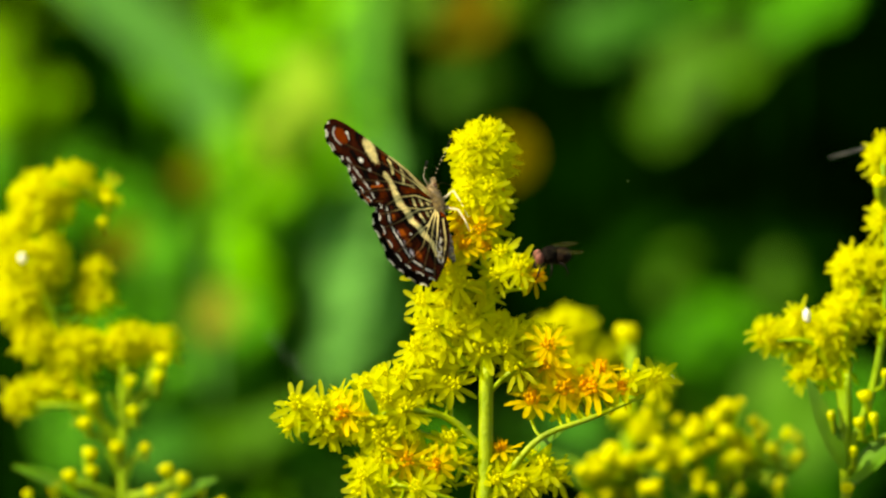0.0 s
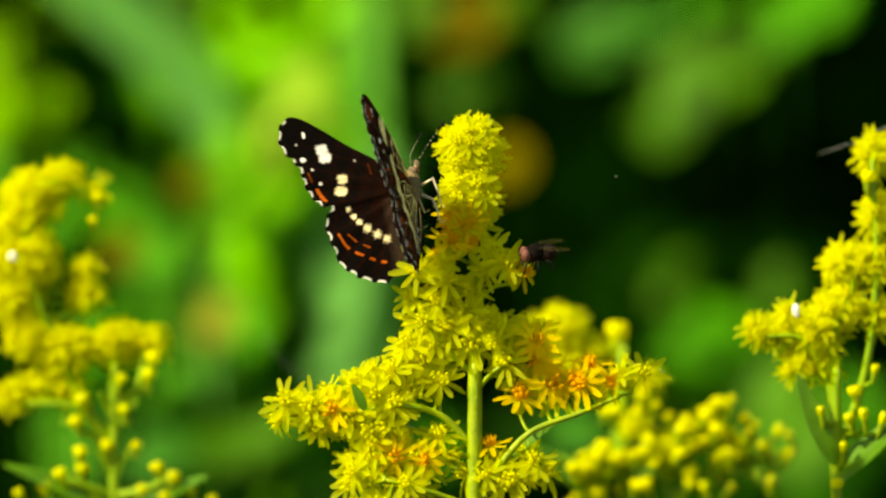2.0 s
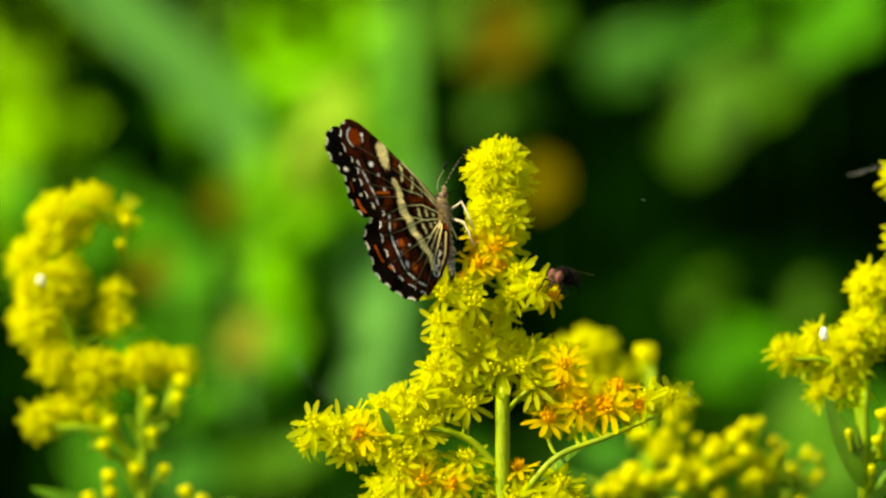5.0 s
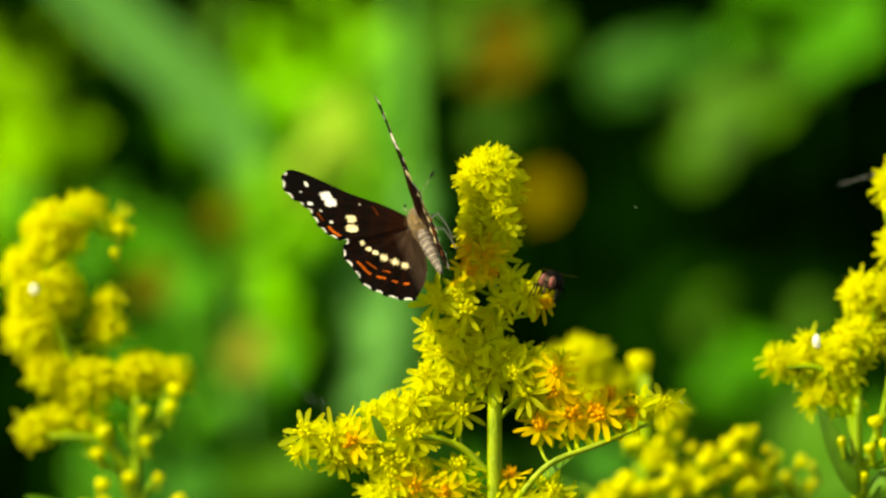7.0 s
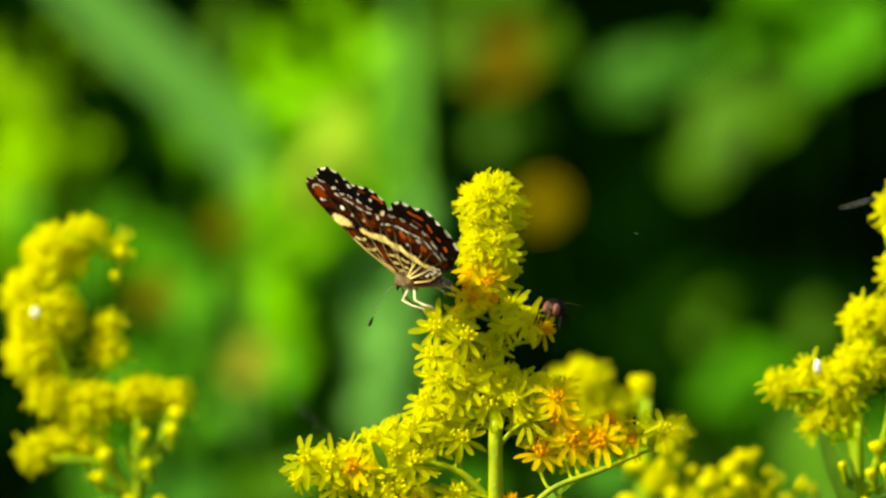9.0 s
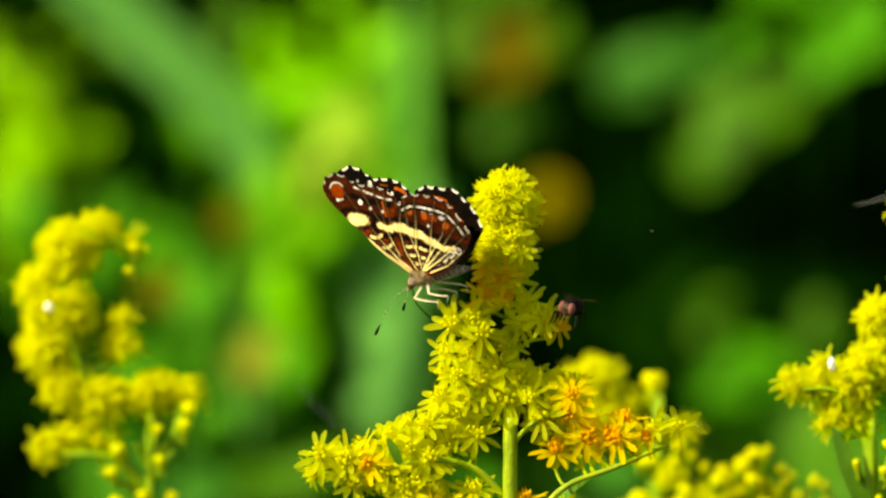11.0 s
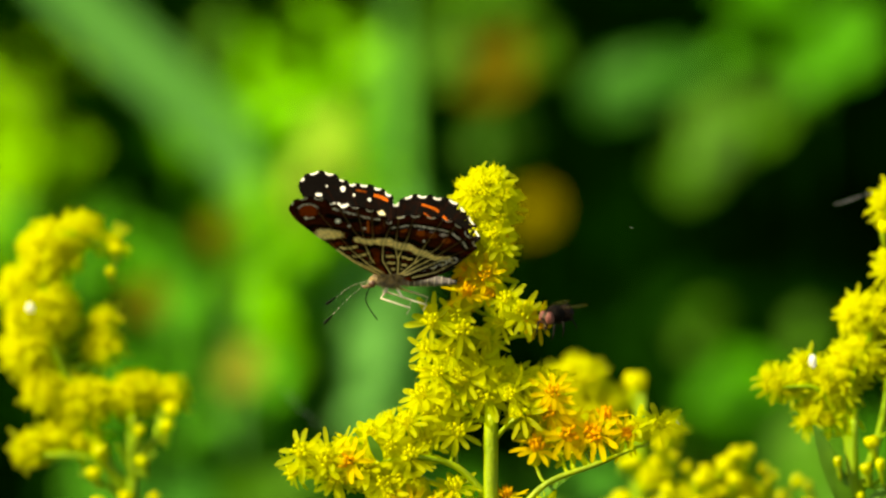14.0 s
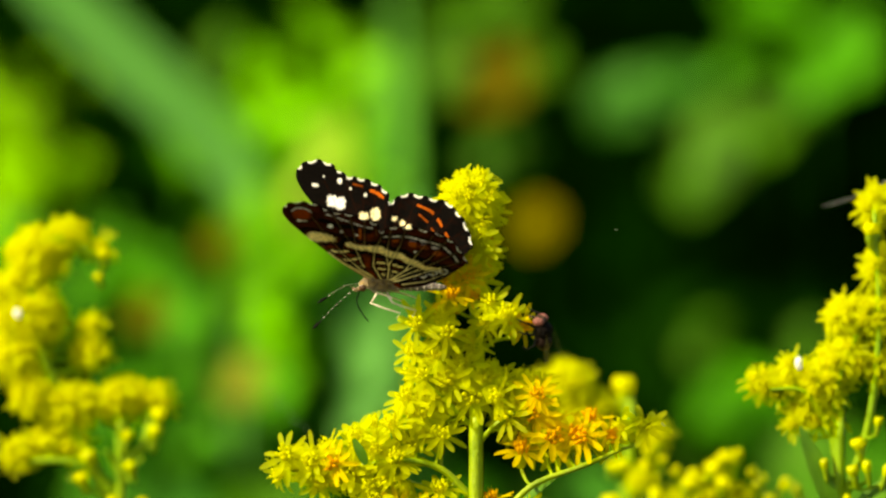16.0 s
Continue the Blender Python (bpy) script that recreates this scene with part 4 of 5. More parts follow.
def wing_colours(s, x, edge_d, fringe, fore, upper):
    """Scale colours of one face of a wing from the place on it."""
    wob = 0.25 * np.sin(s * 2.3 + x * 1.1) + 0.18 * np.sin(s * 4.7 - x * 3.1)
    fine = 0.5 * np.sin(s * 9.1 + x * 5.3) + 0.5 * np.sin(s * 6.3 - x * 11.7)
    col = np.zeros(s.shape + (3,))
    vein = np.full(s.shape, 99.0)
    pale = np.zeros(s.shape)
    for k, line in enumerate(FORE_VEINS if fore else HIND_VEINS):
        vein = np.minimum(vein, near_line(s, x, line))
    away = np.hypot(s - 0.4, x - (0.7 if fore else -0.5))
    if upper:
        col[:] = C_BLACK
        col = lay(col, C_BROWN * 0.35, 0.35 + 0.5 * wob - 0.03 * away)
        col = lay(col, C_BROWN * 0.3, (5.0 - away + fine) / 5 * 0.8)
        if fore:
            for a, b, rs, rx in ((10.3, 7.5, 0.75, 0.62), (10.0, 6.4, 0.80, 0.70), (12.4, 9.8, 0.20, 0.42), (8.15, 3.1, 0.66, 0.60), (8.6, 1.55, 0.82, 0.62)):
                col = lay(col, C_WHITE if b > 4 else C_CREAM, soft(block(s, x, a, b, rs, rx, 0.16 * fine), 1.0, 0.35))
            for a, b, r in ((13.0, 6.5, 0.36), (11.95, 5.0, 0.16), (11.15, 2.95, 0.24), (6.1, 5.3, 0.14), (13.6, 8.7, 0.13)):
                col = lay(col, C_WHITE, soft(np.hypot(s - a, (x - b) * 1.15) + 0.05 * fine, r))
            col = lay(col, C_ORANGE, soft(near_line(s, x, [(11.75, 2.2), (11.4, 1.3), (10.9, 0.6)]) + 0.08 * fine, 0.20))
            col = lay(col, C_ORANGE * 0.4, soft(near_line(s, x, [(12.6, 4.6), (12.3, 3.4)]), 0.13) * 0.7)
            col = lay(col, C_ORANGE * 0.25, soft(near_line(s, x, [(4.4, 4.6), (4.2, 3.2)]), 0.10) * 0.6)
        else:
            for a, b, rs, rx in ((8.0, -1.05, 0.32, 0.36), (7.45, -2.15, 0.34, 0.34), (6.85, -3.0, 0.36, 0.36), (5.9, -3.95, 0.50, 0.50), (4.7, -5.0, 0.50, 0.52), (3.5, -5.8, 0.50, 0.50)):
                col = lay(col, C_CREAM, soft(block(s, x, a, b, rs, rx, 0.30 * fine), 1.0, 0.6) * (0.95 if a > 5 else 0.65))
            for line, w in (([(9.9, -4.2), (9.4, -5.4), (9.0, -6.1), (7.8, -7.1), (6.6, -7.8), (5.4, -8.5), (4.0, -9.0)], 0.17), ([(8.6, -4.4), (7.6, -5.6), (6.0, -6.6)], 0.08)):
                d = near_line(s, x, line) + 0.16 * np.abs(wob)
                col = lay(col, C_ORANGE, np.minimum(soft(d, w), soft(0.55 - vein, 0.12)))
            hair = np.clip((3.6 - s) / 2.2, 0, 1) * np.clip((0.5 - x) / 2, 0, 1)
            col = lay(col, C_FUZZ, hair * (0.45 + 0.4 * np.sin(s * 19 + x * 2)))
        col = lay(col, C_BROWN * 0.5, soft(vein, 0.04) * 0.6)
    else:
        col[:] = C_RUST
        col = lay(col, C_BROWN * 0.3, 0.46 + 0.8 * wob)
        if fore:
            band = near_line(s, x, [(7.6, 3.9), (7.2, 3.2), (7.1, 2.6), (7.0, 1.35), (6.7, -0.8)])
            bar = block(s, x, 8.9 + 0.10 * (x - 7), 7.6, 0.84 + 0.07 * (x - 7.4), 1.80, 0.14 * fine)
            # outer forewing scales darkened for the shade they mostly stand in
            outer = np.clip((s - 8.4 + 0.25 * (x - 4)) / 1.2, 0, 1)
            col = lay(col, C_RUST_SHADE, outer * (0.92 + 0.3 * wob))
            col = lay(col, C_BLACK, soft(np.abs(band - 1.15) + 0.4 * wob, 0.42, 0.3) * 0.95)
            col = lay(col, C_BLACK, soft(np.abs(bar - 1.6) + 0.2 * wob, 0.30, 0.3) * 0.9)
            col = lay(col, C_BLACK, soft(np.abs(near_line(s, x, [(12.4, 7.4), (11.2, 4.6), (10.4, 1.0)]) - 0.1) + 0.5 * wob, 0.35, 0.3) * 0.8)
            for line in FORE_BARS:
                d = near_line(s, x, line)
                col = lay(col, C_BLACK, soft(np.abs(d - 0.36), 0.16) * 0.95)
                col = lay(col, C_CREAM_BOUNCE, soft(d + 0.10 * fine, 0.21))
            pale = np.clip(np.maximum(soft(band + 0.40 * wob, 0.50), soft(bar, 1.0, 0.25)), 0, 1)
            col = lay(col, C_CREAM_BOUNCE, pale)
            tip = np.hypot((s - 13.3) / 1.0, (x - 9.9) / 1.15)
            col = lay(col, C_BLACK, soft(tip, 1.7, 0.4) * 0.5)
            col = lay(col, C_RUST, soft(tip, 1.15, 0.3) * (0.75 + 0.2 * np.sin(s * 8)))
            col = lay(col, C_WHITE, np.minimum(soft(np.abs(tip - 1.25), 0.07), np.maximum(soft(14.0 - s, 0.0, 0.6), soft(block(s, x, 11.8, 9.8, 0.4, 0.7), 1.0))) * 0.95)
            for a, b, r in ((11.3, 6.2, 0.36), (10.2, 4.8, 0.20), (9.5, 2.85, 0.22), (12.1, 10.4, 0.22)):
                col = lay(col, C_WHITE, soft(np.hypot(s - a, x - b), r))
            col = lay(col, C_ORANGE * 0.7, soft(near_line(s, x, [(10.8, 2.2), (9.0, 2.4)]), 0.16))
            lune = near_line(s, x, [(13.5, 6.6), (12.4, 4.6), (11.8, 3.1), (11.4, 2.0), (10.9, 0.6)])
            col = lay(col, C_WHITE, np.minimum(soft(lune + 0.05 * fine, 0.10), soft(0.30 - vein, 0.1)) * 0.75)
        else:
            band = near_line(s, x, [(7.2, 1.2), (6.5, -0.6), (5.4, -2.9), (4.3, -4.3), (3.1, -6.0), (2.6, -7.8)])
            # hindwing rim darkened with the same shade colour
            outer = np.clip((s - 6.4 + 0.75 * (-1.0 - x)) / 1.2, 0, 1) * (x < 1.5)
            col = lay(col, C_RUST_SHADE, outer * (0.85 + 0.4 * wob))
            col = lay(col, C_BLACK, soft(np.abs(band - 1.20) + 0.35 * wob, 0.42, 0.3) * 0.95)
            for a, b in ((8.0, -4.6), (7.5, -6.1), (9.0, -2.4), (6.2, -7.8)):
                col = lay(col, C_ORANGE * 0.55, soft(block(s, x, a, b, 0.45, 0.55, 0.2 * fine), 1.0, 0.5))
            for a, b in ((8.9, -4.9), (8.5, -6.3), (7.4, -7.7)):
                col = lay(col, C_VIOLET, soft(block(s, x, a, b, 0.36, 0.50, 0.25 * fine), 1.0, 0.5) * 0.8)
            col = lay(col, C_WHITE, soft(np.hypot(s - 6.6, x + 4.9), 0.20) * 0.8)
            for line in HIND_BARS:
                d = near_line(s, x, line)
                col = lay(col, C_BLACK, soft(np.abs(d - 0.38), 0.17) * 0.95)
                col = lay(col, C_CREAM_BOUNCE, soft(d + 0.10 * fine, 0.19))
            pale = np.clip(soft(band + 0.40 * wob, np.clip(0.58 + 0.03 * (x + 2), 0.28, 0.62)), 0, 1)
            col = lay(col, C_CREAM_BOUNCE, pale)
            inner = np.clip((2.7 - s + 0.12 * (-5 - x)) / 0.4, 0, 1) * np.clip((-2.6 - x) / 0.4, 0, 1)
            col = lay(col, C_BLACK * 3, inner * 0.75)
            for k in range(4):
                d = np.abs(np.hypot(s - 1.5 - 0.30 * k, (x + 4.0 + 1.45 * k) * 0.75) - 0.42 + 0.1 * wob)
                col = lay(col, C_WHITE, np.minimum(soft(d, 0.07), inner) * 0.7)
            lune = near_line(s, x, [(9.3, -0.8), (9.7, -2.7), (9.3, -4.4), (8.6, -7.0), (7.6, -8.7), (5.9, -10.0), (4.4, -10.5)])
            col = lay(col, C_BLACK, soft(np.abs(lune - 0.35), 0.22) * 0.9)
            col = lay(col, C_WHITE, np.minimum(soft(lune + 0.05 * fine, 0.10), soft(0.32 - vein, 0.1)) * 0.75)
        col = lay(col, C_BLACK, soft(np.abs(vein - 0.24) + 0.12 * wob, 0.17) * 0.85 * (1 - 0.6 * pale) * np.clip(1.5 - away / 9, 0.35, 1))
        col = lay(col, C_CREAM_BOUNCE, soft(vein, 0.095 - 0.05 * np.clip(away / 10, 0, 1), 0.10) * np.clip(1.30 - away / 7.0, 0.10, 1.0))
        if fore:
            col = lay(col, C_CREAM_BOUNCE, soft(near_line(s, x, [(0.5, 1.8), (3.4, 4.9), (6.0, 6.9)]), 0.16) * 0.8)
    col = lay(col, C_BLACK, soft(edge_d, 0.28 if not upper else 0.5) * (0.9 if upper else 0.7))
    return lay(col, C_WHITE, np.minimum(soft(edge_d, 0.22 if upper else 0.13, 0.12), fringe))


def wing_mesh(name, outline, fore, side):
    """A thin cambered plate with coloured scales on both faces. side: 1 left, -1 right."""
    ring = np.array([tuple(v)[:2] for v in smooth_path([(a, b, 0) for a, b in outline], 20)])
    base = np.array(outline[0]) * 0.5 + np.array(outline[-1]) * 0.5
    lo, hi = (7, 15) if fore else (4, 12)
    par = np.arange(len(ring)) / 20.0
    inside = np.clip((par - lo + 0.6) * 3, 0, 1) * np.clip((hi - par + 0.6) * 3, 0, 1)
    wave = np.sin((par - lo) * 2 * np.pi * (0.95 if fore else 0.9))
    tangent = np.gradient(ring, axis=0)
    nrm = np.stack([tangent[:, 1], -tangent[:, 0]], 1)
    nrm /= np.linalg.norm(nrm, axis=1)[:, None]
    sign = np.sign(np.sum(nrm * (ring - ring.mean(0)), axis=1))
    ring = ring + nrm * sign[:, None] * (0.17 * wave * inside)[:, None]
    nr = 110
    r = np.linspace(0, 1, nr) ** 0.8
    pts = base + (ring[None] - base) * r[:, None, None]
    s, x = pts[..., 0], pts[..., 1]
    edge = np.full(s.shape, 99.0)
    outer = ring[(par >= lo - 0.3) & (par <= hi + 0.3)][::3]
    edge = near_line(s, x, [tuple(q) for q in outer])
    fringe = np.broadcast_to((np.clip(-wave * 2.2 + 0.7 + 0.5 * np.sin(par * 2.3 + 1.0), 0, 1) * inside)[None], s.shape)
    camber = 0.35 * np.sin(np.clip(s / 15, 0, 1) * np.pi) + 0.10 * np.sin(np.arctan2(x - base[1], s - base[0]) * 16) * np.clip(s / 8, 0, 1)
    camber = -camber
    if not fore:
        # the inner margin folds outward round the abdomen
        camber = camber - 0.16 - 0.75 * np.exp(-(np.clip(s + 0.4, 0, 9) / 1.5) ** 2) * np.clip((-0.6 - x) / 1.5, 0, 1)
    V, cols, Fc = [], [], []
    m = len(ring)
    for face, (h, upper) in enumerate(((0.03, True), (-0.03, False))):
        z = camber + h * np.clip(2 - 2 * r, 0.2, 1)[:, None]
        V.append(np.stack([x, side * s, z], -1).reshape(-1, 3))
        c = wing_colours(s, x, edge, fringe, fore, upper).reshape(-1, 3)
        cols.append(c)
        o = face * nr * m
        for i in range(nr - 1):
            for j in range(m - 1):
                q = (o + i * m + j, o + i * m + j + 1, o + (i + 1) * m + j + 1, o + (i + 1) * m + j)
                Fc.append(q if (face == 0) == (side < 0) else q[::-1])
    o = nr * m
    for j in range(m - 1):
        k = (nr - 1) * m + j
        Fc.append((k, k + 1, o + k + 1, o + k))
    me = bpy.data.meshes.new(name)
    me.from_pydata((np.concatenate(V) * MM).tolist(), [], Fc)
    attr = me.color_attributes.new("scales", "FLOAT_COLOR", "POINT")
    c = np.concatenate(cols)
    attr.data.foreach_set("color", np.concatenate([c, np.ones((len(c), 1))], 1).astype(np.float32).ravel())
    me.materials.append(M_WING)
    me.polygons.foreach_set("use_smooth", [True] * len(me.polygons))
    return me


M_WING = material("wing_scales", (0, 0, 0), 0.8, None, 2600, 0.25, 5200, 0.05, 0.02, attribute="scales")
M_FUR = material("brown_fur", (0.28, 0.185, 0.06), 0.9, (0.06, 0.036, 0.014), 1500, 1.0, 3500, 0, 0.1, sheen=0.3)
M_BELLY = material("cream_belly", (0.52, 0.47, 0.38), 0.8, (0.36, 0.31, 0.24), 1500, 0.8, 3500, 0, 0.15)
M_ABDOMEN = material("grey_abdomen", (0.22, 0.19, 0.17), 0.7, (0.07, 0.058, 0.05), 900, 0.7, 3000, 0, 0.2)
M_LEG = material("cream_leg", (0.70, 0.64, 0.50), 0.6, (0.5, 0.42, 0.3), 900, 0.2, 3000, 0, 0.3)
M_EYE = material("brown_eye", (0.10, 0.045, 0.02), 0.25, (0.06, 0.03, 0.02), 900, 0, 900, 0, 0.5)
M_DARK = material("dark_chitin", (0.006, 0.005, 0.004), 0.5, (0.003, 0.0025, 0.002), 1200, 0.3, 3000, 0, 0.05)

butterfly = empty("butterfly", "dark brown butterfly with cream bands and white-edged wings on goldenrod", "butterfly")
WINGS = []
BODY = []


def build_butterfly():
    b = butterfly
    for side in (1, -1):
        for nm, outline, fore in (("forewing", FORE, True), ("hindwing", HIND, False)):
            w = put(nm, wing_mesh(nm, outline, fore, side), b, label="black above with white spots, rust brown with cream veins below")
            WINGS.append((w, side))
    bm = bmesh.new()
    ellipsoid(bm, Vector((0.5, 0, -0.55)) * MM, Vector((2.5, 1.35, 1.35)) * MM, 18, 12)
    rnd = random.Random(5)
    for k in range(420):
        d = Vector((rnd.gauss(0, 1), rnd.gauss(0, 1), rnd.gauss(0, 1))).normalized()
        p = Vector((0.5 + d.x * 2.4, d.y * 1.3, -0.55 + d.z * 1.3)) * MM
        tube(bm, [p, p + (d + Vector((-0.8, 0, 0.1))) * rnd.uniform(0.3, 0.7) * MM], [0.05 * MM, 0.015 * MM], 3, cap=False)
    body = part("body", bm, M_FUR, b, "furry brown thorax")
    BODY.append(body)
    bm = bmesh.new()
    path = smooth_path([Vector(q) * MM for q in ((-1.2, 0, -0.7), (-3.4, 0, -0.9), (-5.8, 0, -1.15), (-8.4, 0, -1.4))], 8)
    radii = [(1.0 + 0.08 * math.cos(i * 2 * math.pi / 3)) * MM * (1 - 0.75 * (i / (len(path) - 1)) ** 2.2) for i in range(len(path))]
    tube(bm, path, radii, 14)
    part("abdomen", bm, M_ABDOMEN, body, "grey banded abdomen")
    bm = bmesh.new()
    for i in range(3, len(path) - 1, 3):
        d = (path[i + 1] - path[i - 1]).normalized() * 0.07 * MM
        tube(bm, [path[i] - d, path[i], path[i] + d], [radii[i] * 0.98, radii[i] * 1.05, radii[i] * 0.98], 14)
    part("abdomen_ring", bm, M_BELLY, body, "thin pale rings")
    bm = bmesh.new()
    ellipsoid(bm, Vector((2.75, 0, -1.0)) * MM, Vector((0.75, 0.80, 0.72)) * MM, 14, 10)
    tube(bm, [Vector(q) * MM for q in ((3.2, 0.2, -1.6), (4.0, 0.2, -1.8), (4.5, 0.2, -1.5))], [0.25 * MM, 0.2 * MM, 0.08 * MM], 6)
    tube(bm, [Vector(q) * MM for q in ((3.2, -0.2, -1.6), (4.0, -0.2, -1.8), (4.5, -0.2, -1.5))], [0.25 * MM, 0.2 * MM, 0.08 * MM], 6)
    head = part("head", bm, M_FUR, body)
    for sd in (1, -1):
        bm = bmesh.new()
        ellipsoid(bm, Vector((2.9, sd * 0.62, -1.25)) * MM, Vector((0.5, 0.36, 0.52)) * MM, 12, 8)
        part("eye", bm, M_EYE, body)
        bm = bmesh.new()
        a, c = Vector((3.3, sd * 0.3, -1.0)) * MM, Vector((8.4, sd * (3.6 if sd > 0 else 2.4), -4.4 - 0.5 * sd)) * MM
        mid = (a + c) / 2 + Vector((0, sd * 0.4, 0.4)) * MM
        ap = smooth_path([a, mid, c], 14)
        tube(bm, ap, 0.030 * MM, 6)
        part("antenna", bm, M_DARK, body, "thin dark antenna with pale rings")
        bm = bmesh.new()
        for p, q in zip(ap[1::3], ap[2::3]):
            tube(bm, [p, p.lerp(q, 0.8)], 0.048 * MM, 6)
        part("antenna_ring", bm, M_LEG, body)
        bm = bmesh.new()
        d = (ap[-1] - ap[-3]).normalized()
        tube(bm, [ap[-1] - d * 0.2 * MM, ap[-1] + d * 0.5 * MM, ap[-1] + d * 1.1 * MM, ap[-1] + d * 1.5 * MM], [0.08 * MM, 0.18 * MM, 0.22 * MM, 0.1 * MM], 7)
        part("antenna_club", bm, M_DARK, body)
        for x0, xk, x1, zk, z1 in ((0.9, 1.7, -2.2, -2.9, -4.3), (-0.4, -1.2, -4.4, -2.8, -3.9)):
            bm = bmesh.new()
            tube(bm, [Vector(q) * MM for q in ((x0, sd * 0.7, -1.9), (xk, sd * 2.0, zk), ((xk + x1) / 2, sd * 2.2, (zk + z1) / 2), (x1, sd * 2.0, z1), (x1 + 0.5, sd * 2.1, z1 - 0.9))],
                 [0.20 * MM, 0.14 * MM, 0.11 * MM, 0.09 * MM, 0.05 * MM], 6)
            part("leg", bm, M_LEG, body)
    bm = bmesh.new()
    tube(bm, smooth_path([Vector(q) * MM for q in ((3.4, 0, -1.9), (3.9, 0, -3.6), (3.2, 0, -5.2), (2.4, 0, -6.4))], 5), 0.09 * MM, 5)
    part("proboscis", bm, M_DARK, body)


# ---------------------------------------------------------------- fly
M_FLY = material("fly_black", (0.006, 0.004, 0.003), 0.45, (0.002, 0.0015, 0.001), 1300, 0.8, 3500, 0, 0.04)
M_FLY_BACK = material("fly_brown", (0.016, 0.008, 0.005), 0.45, (0.004, 0.003, 0.002), 1200, 0.5, 3500, 0, 0.05)
M_FLY_FACE = material("fly_face", (0.07, 0.045, 0.025), 0.6, (0.025, 0.017, 0.012), 1500, 0.5, 3500, 0, 0.1)
M_FLY_EYE = material("fly_eye", (0.20, 0.062, 0.048), 0.45, (0.12, 0.038, 0.028), 2500, 0.4, 6000, 0, 0.3)
M_FLY_WING = material("fly_wing", (0.13, 0.12, 0.035), 0.3, (0.09, 0.08, 0.02), 600, 0.2, 2500, 0.5, 0.25)
nt = M_FLY_WING.node_tree
clear = nt.nodes.new("ShaderNodeBsdfTransparent")
blend = nt.nodes.new("ShaderNodeMixShader")
blend.inputs[0].default_value = 0.80
last = nt.nodes["Material Output"].inputs["Surface"].links[0].from_socket
nt.links.new(last, blend.inputs[1])
nt.links.new(clear.outputs[0], blend.inputs[2])
nt.links.new(blend.outputs[0], nt.nodes["Material Output"].inputs["Surface"])

fly = empty("fly", "small dark bristly fly with reddish eyes and clear wings", "fly")


def build_fly():
    b = fly
    b.scale = (0.90, 0.90, 0.90)
    rnd = random.Random(9)

    def hairy(bm, c, r, n, h):
        ellipsoid(bm, Vector(c) * MM, Vector(r) * MM, 16, 10)
        for k in range(n):
            d = Vector((rnd.gauss(0, 1), rnd.gauss(0, 1), rnd.gauss(0.3, 1))).normalized()
            p = Vector([c[i] + d[i] * r[i] * 0.97 for i in range(3)]) * MM
            tube(bm, [p, p + (d + Vector((-0.9, 0, 0))) * h * rnd.uniform(0.6, 1.1) * MM], [0.035 * MM, 0.01 * MM], 3, cap=False)
    bm = bmesh.new()
    hairy(bm, (0.4, 0, 0.1), (1.45, 1.45, 1.42), 45, 0.35)
    part("thorax", bm, M_FLY, b)
    bm = bmesh.new()
    hairy(bm, (-1.4, 0, -0.25), (1.55, 1.45, 1.30), 60, 0.36)
    part("abdomen", bm, M_FLY_BACK, b, "brownish bristly abdomen")
    bm = bmesh.new()
    ellipsoid(bm, Vector((2.0, 0, -0.15)) * MM, Vector((0.75, 1.05, 1.0)) * MM, 14, 10)
    tube(bm, [Vector(q) * MM for q in ((2.4, 0, -0.8), (2.6, 0, -1.4), (2.5, 0, -1.8))], [0.2 * MM, 0.14 * MM, 0.22 * MM], 7)
    head = part("head", bm, M_FLY_FACE, b, "pale grey face")
    for sd in (1, -1):
        bm = bmesh.new()
        ellipsoid(bm, Vector((2.05, sd * 0.72, 0.0)) * MM, Vector((0.72, 0.58, 0.98)) * MM, 14, 10)
        part("eye", bm, M_FLY_EYE, head, "dull red-brown eye")
        bm = bmesh.new()
        tube(bm, [Vector(q) * MM for q in ((2.7, sd * 0.14, 0.1), (3.05, sd * 0.22, -0.2))], [0.07 * MM, 0.05 * MM], 5)
        part("antenna", bm, M_DARK, head)
        bm = bmesh.new()
        rows = []
        for t, w0, w1 in ((0, -0.15, 0.2), (0.2, -0.75, 0.5), (0.5, -1.3, 0.75), (0.8, -1.15, 0.6), (0.95, -0.6, 0.3), (1.0, -0.1, 0.1)):
            rows.append([bm.verts.new(Vector((0.2 - 4.6 * t, sd * (1.0 + 0.9 * t - w), 1.15 - 0.45 * t + 0.05 * math.sin(w * 6))) * MM) for w in np.linspace(w0, w1, 6)])
        for p, q in zip(rows, rows[1:]):
            for j in range(5):
                bm.faces.new((p[j], p[j + 1], q[j + 1], q[j]))
        part("wing", bm, M_FLY_WING, b, "clear smoky wing")
        for x0, xk, x1 in ((1.2, 2.2, 2.7), (0.4, 0.4, 0.6), (-0.3, -1.4, -2.0)):
            bm = bmesh.new()
            tube(bm, [Vector(q) * MM for q in ((x0, sd * 0.7, -1.0), (xk, sd * 1.8, -0.9), (x1, sd * 1.9, -2.3), (x1 + 0.5, sd * 2.0, -2.9))],
                 [0.22 * MM, 0.2 * MM, 0.12 * MM, 0.07 * MM], 6)
            part("leg", bm, M_DARK, b)


